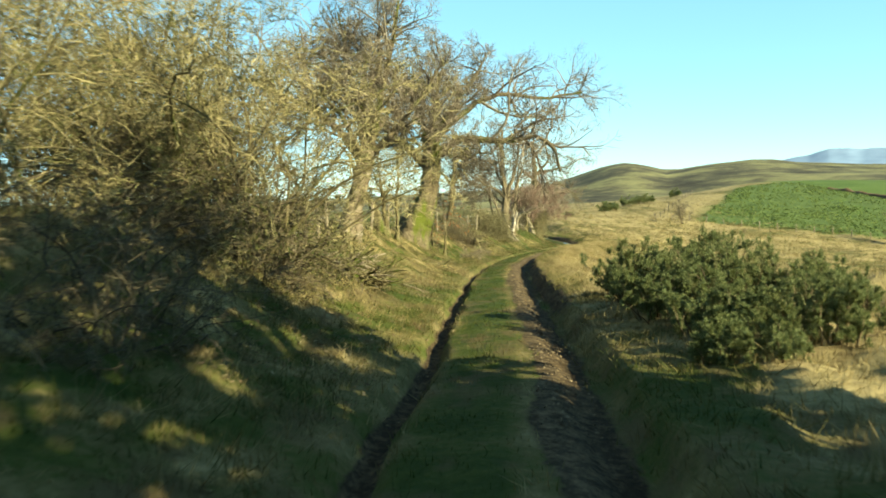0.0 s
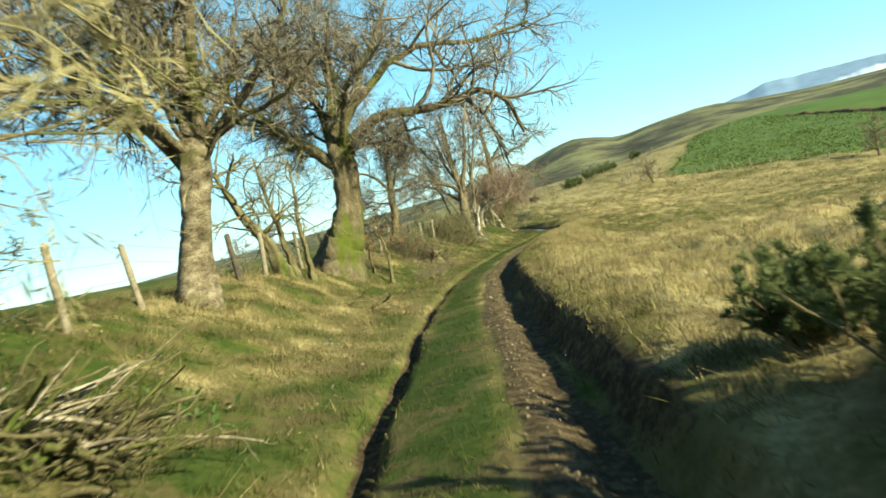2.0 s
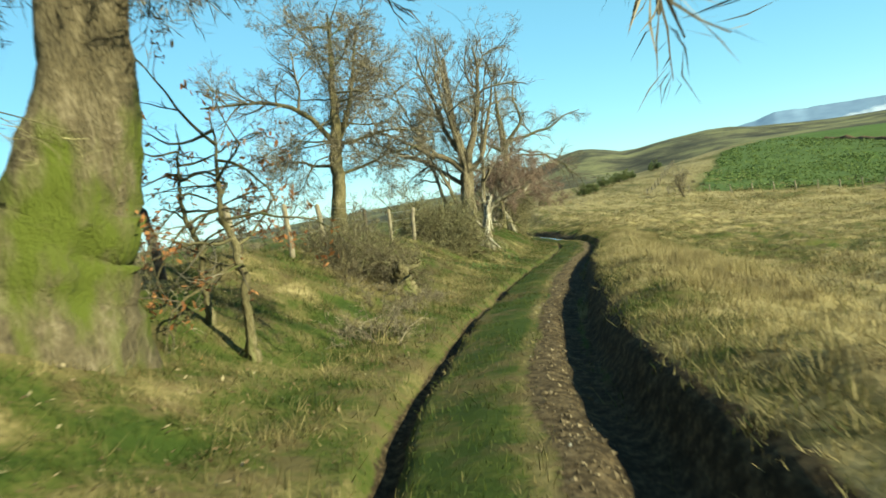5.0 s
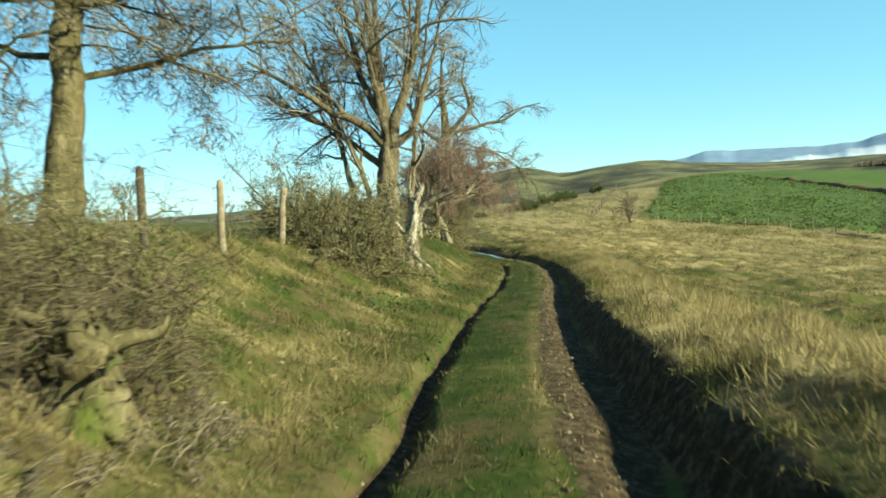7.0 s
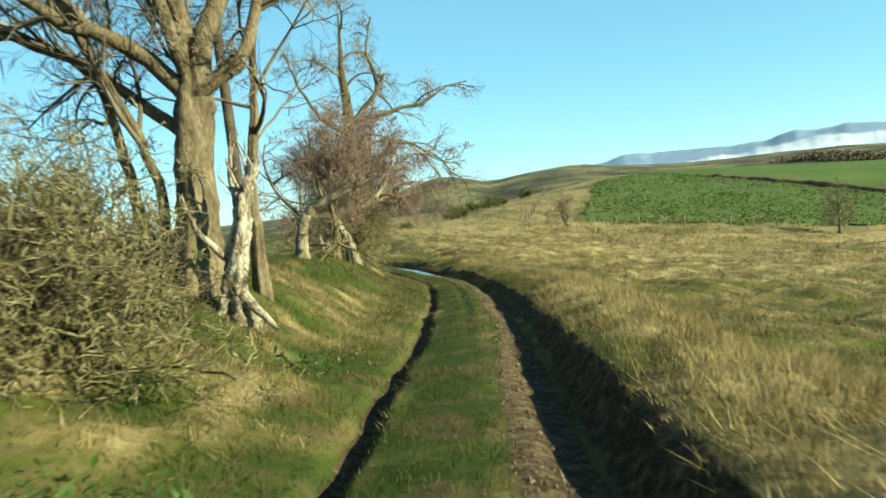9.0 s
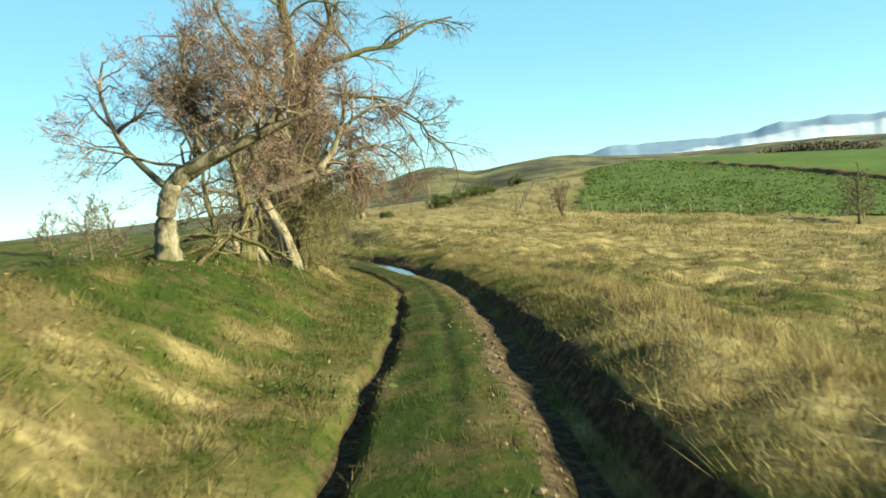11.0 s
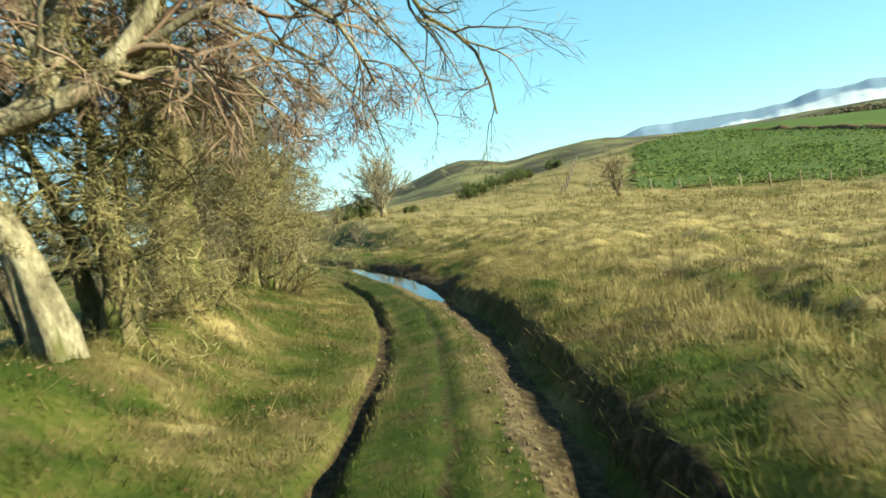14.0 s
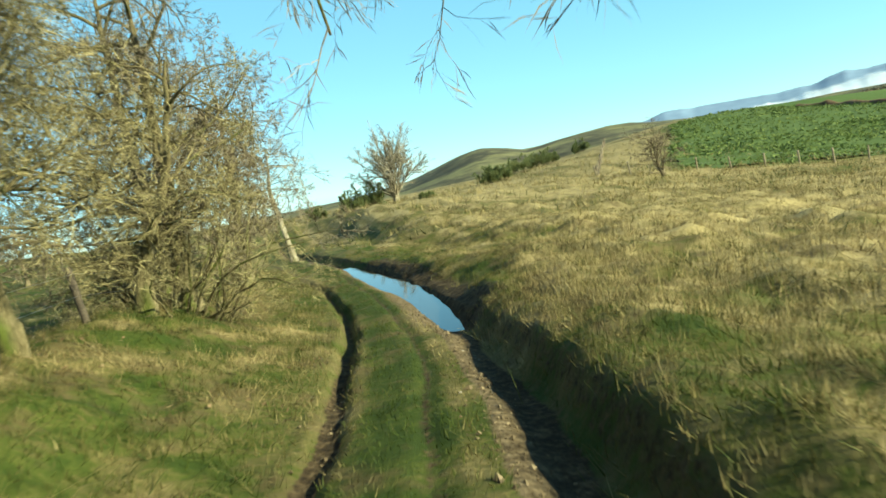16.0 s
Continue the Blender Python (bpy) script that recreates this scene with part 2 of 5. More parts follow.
def speckled(name, stops, scale, rough=0.9, bump=0.5, dist=0.02, moss=None, spec=0.15, fine=6.0, grain=1.0):
    """Two scales of noise through a ramp; moss: a second colour in patches."""
    m, n, l, b = material(name, rough, spec)
    pos = n.new("ShaderNodeTexCoord").outputs["Object"]
    if grain != 1.0:
        mp = n.new("ShaderNodeMapping")
        mp.inputs["Scale"].default_value = (1, 1, grain)
        l.new(pos, mp.inputs["Vector"])
        pos = mp.outputs[0]
    big, small = noise_node(n, l, pos, scale), noise_node(n, l, pos, scale * fine, 5)
    f = math_node(n, l, "ADD", math_node(n, l, "MULTIPLY", big, .55), math_node(n, l, "MULTIPLY", small, .45))
    c = ramp_node(n, l, f, stops)
    if moss:
        mk = ramp_node(n, l, noise_node(n, l, pos, moss[1]), [(moss[2], (0, 0, 0)), (moss[2] + .12, (1, 1, 1))])
        c = mix_node(n, l, mk, c, moss[0])
    l.new(c, b.inputs["Base Color"])
    bump_node(n, l, b, f, bump, dist)
    return m


def dead_patches(n, l, pos):
    """Where last year's growth lies brown and rotting."""
    f = math_node(n, l, "ADD", math_node(n, l, "MULTIPLY", noise_node(n, l, pos, .9, 3), .6), math_node(n, l, "MULTIPLY", noise_node(n, l, pos, 3.7, 3), .4))
    return ramp_node(n, l, f, [(.50, (0, 0, 0)), (.62, (.72, .72, .72))])


def ground_material():
    m, n, l, b = material("turf_and_soil", .95, .1)
    pos = n.new("ShaderNodeNewGeometry").outputs["Position"]
    fine = noise_node(n, l, pos, 9, 6, .7)
    mid = noise_node(n, l, pos, 1.4, 5)
    wide = noise_node(n, l, pos, .05, 4)
    d = math_node(n, l, "ADD", attribute(n, "dry"), math_node(n, l, "MULTIPLY", math_node(n, l, "SUBTRACT", mid, .5), 1.2))
    d = math_node(n, l, "ADD", d, math_node(n, l, "MULTIPLY", math_node(n, l, "SUBTRACT", fine, .5), 1.2), True)
    c = ramp_node(n, l, d, [(p, tuple(v * (.98 - .12 * p) for v in q)) for p, q in GRASS])
    c = mix_node(n, l, dead_patches(n, l, pos), c, (.105, .074, .036))
    past = ramp_node(n, l, noise_node(n, l, pos, .08, 5), [(.3, (.055, .088, .020)), (.7, (.090, .125, .034))])
    c = mix_node(n, l, attribute(n, "pasture"), c, past)
    # moor tones are greyed to take in some distance haze
    moor = ramp_node(n, l, noise_node(n, l, pos, .011, 8, .7), [(.38, (.032, .030, .022)), (.47, (.070, .064, .040)), (.54, (.135, .125, .064)), (.66, (.21, .20, .09))])
    c = mix_node(n, l, attribute(n, "moor"), c, moor)
    vor = n.new("ShaderNodeTexVoronoi")
    vor.inputs["Scale"].default_value = 26
    l.new(pos, vor.inputs["Vector"])
    grit = math_node(n, l, "ADD", math_node(n, l, "MULTIPLY", noise_node(n, l, pos, 7, 7, .7), .9), math_node(n, l, "MULTIPLY", vor.outputs["Distance"], .16))
    # rut soil in two tones: dark for the shaded part, paler grit where sunlit
    soil = ramp_node(n, l, grit, [(.30, (.009, .006, .004)), (.5, (.037, .025, .013)), (.75, (.150, .104, .055))])
    sunlit_grit = ramp_node(n, l, grit, [(.30, (.026, .018, .010)), (.48, (.085, .060, .032)), (.7, (.21, .155, .090))])
    soil = mix_node(n, l, attribute(n, "sunlit_grit"), soil, sunlit_grit)
    mud = math_node(n, l, "ADD", attribute(n, "mud"), math_node(n, l, "MULTIPLY", math_node(n, l, "SUBTRACT", fine, .5), .9), True)
    mud = ramp_node(n, l, mud, [(.38, (0, 0, 0)), (.58, (1, 1, 1))])
    c = mix_node(n, l, mud, c, soil)
    l.new(c, b.inputs["Base Color"])
    bump_node(n, l, b, math_node(n, l, "ADD", fine, mid), .7, .05)
    return m


def blade_material(name, gain=1.0):
    m, n, l, b = material(name, .7, .15)
    rnd = n.new("ShaderNodeNewGeometry").outputs["Random Per Island"]
    d = math_node(n, l, "ADD", attribute(n, "dry"), math_node(n, l, "MULTIPLY", math_node(n, l, "SUBTRACT", rnd, .5), .5), True)
    c = ramp_node(n, l, d, [(p, tuple(v * gain for v in q)) for p, q in GRASS])
    c = mix_node(n, l, dead_patches(n, l, n.new("ShaderNodeNewGeometry").outputs["Position"]), c, (.125, .090, .046))
    l.new(c, b.inputs["Base Color"])
    tr = n.new("ShaderNodeBsdfTranslucent")
    l.new(c, tr.inputs["Color"])
    mx = n.new("ShaderNodeMixShader")
    mx.inputs[0].default_value = .25
    l.new(b.outputs[0], mx.inputs[1])
    l.new(tr.outputs[0], mx.inputs[2])
    l.new(mx.outputs[0], n["Material Output"].inputs["Surface"])
    return m


def leafy(name, stops, rough=.6, trans=.2):
    m, n, l, b = material(name, rough, .25)
    rnd = n.new("ShaderNodeNewGeometry").outputs["Random Per Island"]
    c = ramp_node(n, l, rnd, stops)
    l.new(c, b.inputs["Base Color"])
    tr = n.new("ShaderNodeBsdfTranslucent")
    l.new(c, tr.inputs["Color"])
    mx = n.new("ShaderNodeMixShader")
    mx.inputs[0].default_value = trans
    l.new(b.outputs[0], mx.inputs[1])
    l.new(tr.outputs[0], mx.inputs[2])
    l.new(mx.outputs[0], n["Material Output"].inputs["Surface"])
    return m


M_GROUND = ground_material()
M_BLADE = blade_material("grass_blades")
M_BEECH = speckled("beech_bark", [(.36, (.038, .027, .016)), (.47, (.116, .087, .053)), (.58, (.204, .163, .106)), (.68, (.319, .272, .197))], 4.0, .88, .8, .05, ((.074, .068, .025), 1.3, .58), grain=1.7)
M_OAK = speckled("oak_bark_mossy", [(.3, (.038, .030, .019)), (.5, (.105, .081, .046)), (.66, (.210, .165, .105))], 6, .95, 1.0, .09, ((.079, .090, .015), 1.4, .48), grain=.35)
M_MOSSY = speckled("mossy_bark", [(.3, (.048, .040, .019)), (.5, (.114, .092, .044)), (.66, (.220, .176, .101))], 6, .95, 1.0, .06, ((.075, .088, .018), 1.6, .54), grain=.3)
M_ASH = speckled("grey_bark", [(.34, (.043, .032, .019)), (.5, (.132, .102, .060)), (.66, (.255, .208, .132))], 6, .92, 1.0, .06, ((.102, .100, .034), 1.5, .58), grain=.3)
M_PALE = speckled("pale_bark", [(.32, (.058, .046, .028)), (.5, (.195, .162, .108)), (.68, (.40, .345, .252))], 4.4, .9, .9, .05, ((.086, .083, .029), 1.4, .56), grain=.4)
M_BLEACH = speckled("bleached_wood", [(.36, (.047, .035, .022)), (.46, (.156, .121, .078)), (.56, (.406, .359, .281)), (.7, (.515, .468, .390))], 5, .9, .9, .05, ((.078, .066, .031), 2.0, .58), grain=.5)
M_TWIG = leafy("twigs_brown", [(0, (.062, .048, .032)), (.5, (.135, .107, .072)), (1, (.26, .213, .148))], .85, 0)
M_TWIGP = leafy("twigs_purplish", [(0, (.068, .052, .034)), (.5, (.142, .112, .072)), (1, (.25, .20, .128))], .85, 0)
M_TWIGD = leafy("twigs_dark", [(0, (.045, .034, .020)), (.5, (.095, .073, .042)), (1, (.17, .135, .078))], .85, 0)
M_TWIGO = leafy("twigs_olive", [(0, (.084, .068, .031)), (.5, (.180, .149, .070)), (1, (.324, .270, .132))], .85, 0)
M_TWIGR = leafy("twigs_reddish", [(0, (.092, .055, .040)), (.5, (.175, .112, .080)), (1, (.29, .20, .14))], .85, 0)
M_TWIGG = leafy("twigs_pale_grey", [(0, (.115, .096, .068)), (.5, (.215, .184, .134)), (1, (.35, .305, .23))], .85, 0)
M_TWIGM = leafy("twigs_mossy", [(0, (.060, .051, .024)), (.5, (.135, .115, .055)), (1, (.26, .22, .11))], .85, 0)
M_TWIGY = leafy("twigs_straw", [(0, (.17, .13, .07)), (.5, (.30, .24, .14)), (1, (.46, .38, .24))], .85, 0)
M_RUSSET = leafy("russet_leaves", [(0, (.16, .05, .018)), (.5, (.30, .12, .04)), (1, (.42, .20, .08))], .7, .3)
M_OLIVE = leafy("small_green_leaves", [(0, (.045, .05, .012)), (.5, (.085, .09, .024)), (1, (.15, .14, .045))], .6, .25)
M_GORSE = leafy("gorse_needles", [(0, (.045, .060, .022)), (.5, (.125, .148, .052)), (1, (.29, .305, .125))], .7, .35)
M_GORSEDRY = leafy("gorse_brown", [(0, (.06, .042, .022)), (.5, (.12, .088, .045)), (1, (.20, .155, .085))], .8, .1)
M_NETTLE = leafy("nettle_leaves", [(0, (.035, .06, .012)), (.6, (.07, .11, .025)), (1, (.12, .16, .05))], .5, .25)
M_POST = speckled("weathered_post", [(.3, (.09, .068, .045)), (.5, (.21, .168, .112)), (.7, (.36, .30, .215))], 5, .9, .6, .01)
M_POSTD = speckled("dark_post", [(.3, (.03, .024, .018)), (.5, (.07, .055, .04)), (.7, (.13, .10, .07))], 5, .9, .6, .01)
M_WIRE, _, _, _b = material("fence_wire", .45, .5)
_b.inputs["Base Color"].default_value, _b.inputs["Metallic"].default_value = (.3, .3, .3, 1), .8
M_STONE = speckled("pale_stone", [(.3, (.13, .11, .085)), (.5, (.24, .21, .17)), (.7, (.36, .33, .28))], 9, .9, .5, .01)
M_DEAD = speckled("dead_wood", [(.3, (.09, .065, .042)), (.5, (.22, .175, .12)), (.7, (.44, .38, .29))], 6, .9, .5, .01)
M_LITTER = leafy("leaf_litter", [(0, (.075, .045, .024)), (.4, (.155, .098, .052)), (.75, (.21, .15, .085)), (1, (.30, .24, .14))], .85, .1)
M_CROP = leafy("crop_leaves", [(0, (.072, .100, .026)), (.5, (.105, .138, .038)), (1, (.155, .188, .056))], .9, .25)
M_CROPSOIL = speckled("crop_ground", [(.3, (.048, .070, .018)), (.55, (.070, .100, .028)), (.75, (.105, .130, .044))], .25, .95, .6, .2)
M_WATER, _n, _l, _b = material("puddle_water", .03, .5)
_b.inputs["Base Color"].default_value = (.035, .03, .02, 1)
bump_node(_n, _l, _b, noise_node(_n, _l, _n.new("ShaderNodeTexCoord").outputs["Object"], 7, 2), .04, .01)
# distance haze is put into the far hills' base colour as blue
M_HAZE = speckled("hills_haze_tint", [(.35, (.14, .20, .30)), (.6, (.20, .28, .39)), (.75, (.26, .34, .44))], .002, 1, 0, .1)
M_MIST, _n, _l, _b = material("valley_mist", 1, 0)
_b.inputs["Base Color"].default_value = (.9, .92, .95, 1)
_p = _n.new("ShaderNodeNewGeometry").outputs["Position"]
_f = math_node(_n, _l, "MULTIPLY", attribute(_n, "body"), math_node(_n, _l, "MULTIPLY", noise_node(_n, _l, _p, .006, 5), 1.15), True)
_l.new(_f, _b.inputs["Alpha"])


# ---- mesh tools ----
def mesh_from(name, verts, quads, mat, attrs=None, smooth=True):
    """A mesh from arrays of corners and four-sided (or three-sided) faces."""
    me = bpy.data.meshes.new(name)
    verts, quads = np.asarray(verts, np.float32), np.asarray(quads, np.int32)
    k = quads.shape[1]
    me.vertices.add(len(verts))
    me.vertices.foreach_set("co", verts.ravel())
    me.loops.add(quads.size)
    me.loops.foreach_set("vertex_index", quads.ravel())
    me.polygons.add(len(quads))
    me.polygons.foreach_set("loop_start", np.arange(0, quads.size, k, dtype=np.int32))
    me.polygons.foreach_set("loop_total", np.full(len(quads), k, np.int32))
    me.polygons.foreach_set("use_smooth", np.full(len(quads), smooth))
    for key, val in (attrs or {}).items():
        me.attributes.new(key, "FLOAT", "POINT").data.foreach_set("value", np.asarray(val, np.float32))
    me.materials.append(mat)
    me.update(calc_edges=True)
    return me


def part_of(name, me, parent, label=""):
    ob = new(name, me)
    ob.parent = parent
    if label:
        tagged(ob, label)
    return ob


def empty(name, place, label, category, group="", kind=""):
    ob = new(name)
    ob.location = place
    return tagged(ob, label, category, group, kind)


def unit(v): return v / np.maximum(np.linalg.norm(v, axis=-1, keepdims=True), 1e-9)


def tubes(lines, radii, sides):
    """Tapered tubes round polylines: lines (n, k, 3), radii (n, k)."""
    n, k, _ = lines.shape
    axis = unit(lines[:, -1] - lines[:, 0])
    ref = np.where(np.abs(axis[:, 2:3]) > .9, np.array([[1.0, 0, 0]]), np.array([[0, 0, 1.0]]))
    tan = unit(np.gradient(lines, axis=1))
    a = unit(np.cross(tan, ref[:, None, :]))
    b = np.cross(tan, a)
    ang = np.arange(sides) * 2 * np.pi / sides
    ring = a[:, :, None, :] * np.cos(ang)[None, None, :, None] + b[:, :, None, :] * np.sin(ang)[None, None, :, None]
    v = lines[:, :, None, :] + ring * radii[:, :, None, None]
    idx = np.arange(n * k * sides).reshape(n, k, sides)
    nx = np.roll(idx, -1, axis=2)
    q = np.stack([idx[:, :-1], nx[:, :-1], nx[:, 1:], idx[:, 1:]], -1).reshape(-1, 4)
    return v.reshape(-1, 3), q


def ribbons(rng, lines, radii):
    """The thinnest twigs: tapering slivers."""
    n, k, _ = lines.shape
    side = unit(np.cross(lines[:, -1] - lines[:, 0], rng.normal(0, 1, (n, 3))))[:, None] * radii[:, :, None] * 1.15
    if k == 3:      # a bent kite
        v = np.stack([lines[:, 0], lines[:, 1] - side[:, 0], lines[:, 2], lines[:, 1] + side[:, 0]], 1)
        return v.reshape(-1, 3), np.arange(n * 4).reshape(-1, 4)
    v = np.stack([lines - side, lines + side], 2)
    i = np.arange(n * k * 2).reshape(n, k, 2)
    q = np.stack([i[:, :-1, 0], i[:, :-1, 1], i[:, 1:, 1], i[:, 1:, 0]], -1).reshape(-1, 4)
    return v.reshape(-1, 3), q


def joined(pieces):
    vs, qs, base = [], [], 0
    for v, q in pieces:
        vs.append(v)
        qs.append(q + base)
        base += len(v)
    return np.concatenate(vs), np.concatenate(qs)


def wander(rng, start, way, length, k, wiggle, up, droop=0.0):
    """Polylines that set off along way, waver, and bend up or hang down."""
    n = len(start)
    pts = np.zeros((n, k, 3))
    pts[:, 0] = start
    d = way.copy()
    bend = rng.normal(0, wiggle * .6, (n, 3))
    step = (length / (k - 1))[:, None]
    for i in range(1, k):
        d = d + rng.normal(0, wiggle, (n, 3)) + bend
        d[:, 2] += up - droop * (i / (k - 1)) ** 2
        d = unit(d)
        pts[:, i] = pts[:, i - 1] + d * step
    return pts


def sprout(rng, lines, radii, lengths, per, lo, hi, spread, ratio, thin, clip=1.0):
    """Children of a set of branches: start, way, length and radius."""
    n, k, _ = lines.shape
    own = np.repeat(np.arange(n), per)
    s = rng.uniform(lo, hi, len(own)) ** .8
    f = s * (k - 1)
    i = np.minimum(f.astype(int), k - 2)
    w = (f - i)[:, None]
    p = lines[own, i] * (1 - w) + lines[own, i + 1] * w
    t = unit(lines[own, i + 1] - lines[own, i])
    side = unit(np.cross(t, rng.normal(0, 1, t.shape)))
    a = np.radians(rng.normal(spread, spread * .28, len(own)))[:, None]
    d = unit(t * np.cos(a) + side * np.sin(a))
    length = lengths[own] * ratio * rng.uniform(.55, 1.15, len(own)) * (1.15 - .6 * s)
    r = (radii[own, i] * (1 - w[:, 0]) + radii[own, i + 1] * w[:, 0]) * thin
    return p, d, length, np.minimum(r, length * .026) * clip


def bough_line(rng, offsets, k):
    """A crooked limb through the offsets, its corners rounded."""
    p = np.array(offsets, float)
    s = np.concatenate([[0], np.cumsum(np.linalg.norm(np.diff(p, axis=0), axis=1))])
    f = np.linspace(0, s[-1], 3 * k)
    line = np.stack([np.interp(f, s, p[:, c]) for c in range(3)], 1)
    for _ in range(3):
        line[1:-1] = .25 * line[:-2] + .5 * line[1:-1] + .25 * line[2:]
    line = line[np.linspace(0, 3 * k - 1, k).round().astype(int)]
    line[1:] += np.cumsum(rng.normal(0, s[-1] * .009, (k - 1, 3)), 0)
    return line


def tree(name, base, label, category, trunk, girth, limbs, seed, bark, twig, levels, wiggle=.16, up=.05, droop=0.0, limb_k=9, tip=.0035, flare=1.5, group="", burl=0.0, min_r=0.0, limb_bark=None, boughs=()):
    """trunk: offsets from the base in metres; girth: radii there; limbs: (share of the trunk's length, bearing, elevation, length, radius);
    levels: (children per branch, spread in degrees, length ratio) from limb to twig; boughs: (radius, offsets from the base) for the large limbs."""
    rng = np.random.default_rng(seed)
    root = empty(name, base, label, category, group)
    pts, g = np.array(trunk, float), np.array(girth, float)
    s = np.linspace(0, 1, len(pts))
    f = np.linspace(0, 1, 44)
    # rounded polyline
    line = np.stack([np.interp(f, s, pts[:, c]) for c in range(3)], 1)
    for _ in range(2):
        line[1:-1] = .25 * line[:-2] + .5 * line[1:-1] + .25 * line[2:]
    line += np.cumsum(rng.normal(0, .014, line.shape), 0) * np.array([1, 1, 0])
    rad = np.interp(f, s, g)
    rad = rad * (1 + (flare - 1) * np.exp(-f * 11))
    v, q = tubes(line[None], rad[None], 24)
    # ribs and bosses
    vr = v.reshape(44, 24, 3)
    out = vr - line[:, None]
    ang = np.arange(24) * 2 * np.pi / 24
    ph = rng.uniform(0, 6.28, 3)
    lump = 1 + (.05 + burl) * np.sin(3 * ang[None] + ph[0] + f[:, None] * 3) + (.04 + burl * .6) * np.sin(5 * ang[None] + ph[1] - 9 * f[:, None]) + .26 * np.exp(-f * 16)[:, None] * np.sin(5 * ang[None] + ph[2])
    lump = lump + rng.normal(0, .025 + burl * .3, (1, 24)) + rng.normal(0, .022 + burl * .25, lump.shape)
    vr = line[:, None] + out * lump[:, :, None]
    vr[0, :, 2] -= .9
    part_of("trunk", mesh_from("trunk", vr.reshape(-1, 3), q, bark), root)
    # limbs
    L = np.array(limbs, float)
    fi = L[:, 0] * 43
    ii = np.minimum(fi.astype(int), 42)
    ww = (fi - ii)[:, None]
    start = line[ii] * (1 - ww) + line[ii + 1] * ww
    az, el = np.radians(L[:, 1]), np.radians(L[:, 2])
    way = np.stack([np.sin(az) * np.cos(el), np.cos(az) * np.cos(el), np.sin(el)], 1)
    ll, lr = L[:, 3], L[:, 4]
    lines = wander(rng, start, way, ll, limb_k, wiggle, up, droop)
    radii = lr[:, None] * np.linspace(1, .16, limb_k)[None] ** 1.0
    if boughs:
        main = np.stack([bough_line(rng, offsets, limb_k) for _, offsets in boughs])
        main_r = np.array([r for r, _ in boughs])[:, None] * np.linspace(1, .2, limb_k)[None] ** .9
        ll = np.concatenate([np.linalg.norm(np.diff(main, axis=1), axis=2).sum(1), ll])
        lines, radii = np.concatenate([main, lines]), np.concatenate([main_r, radii])
    for one, rr in zip(lines, radii):
        part_of("limb", mesh_from("limb", *tubes(one[None], rr[None], 9), limb_bark or bark), root)
    crown = []
    lens = ll
    ks = (7, 5, 3, 2)
    lo = .22
    for k, (per, spread, ratio) in enumerate(levels):
        p, d, lens, r = sprout(rng, lines, radii, lens, per, lo, 1.0, spread, ratio, .68)
        lines = wander(rng, p, d, lens, ks[k], wiggle * 1.15, up * .8, droop)
        r = np.maximum(r, max(tip, min_r))
        radii = r[:, None] * np.linspace(1, .28, ks[k])[None]
        crown.append(ribbons(rng, lines, radii) if k else tubes(lines, radii, 4))
        lo = .12
    tagged(part_of("crown", mesh_from("crown", *joined(crown), twig), root), kind="stuff")
    return root, line, lines


def leaves_on(root, lines, share, size, mat, seed, name="leaves", label="", zmax=1e9):
    """Small folded leaves along the last twigs."""
    rng = np.random.default_rng(seed)
    keep = lines[rng.random(len(lines)) < share]
    keep = keep[keep[:, -1, 2] < zmax]
    p = keep.reshape(-1, 3)
    p = p + rng.normal(0, size * .5, p.shape)
    n = len(p)
    a, b = unit(rng.normal(0, 1, (n, 3))), unit(rng.normal(0, 1, (n, 3)))
    s = size * rng.uniform(.6, 1.3, (n, 1))
    v = np.stack([p - a * s, p + b * s * .45, p + a * s, p - b * s * .45], 1).reshape(-1, 3)
    q = np.arange(n * 4).reshape(-1, 4)
    tagged(part_of(name, mesh_from(name, v, q, mat, smooth=False), root, label), kind="stuff")


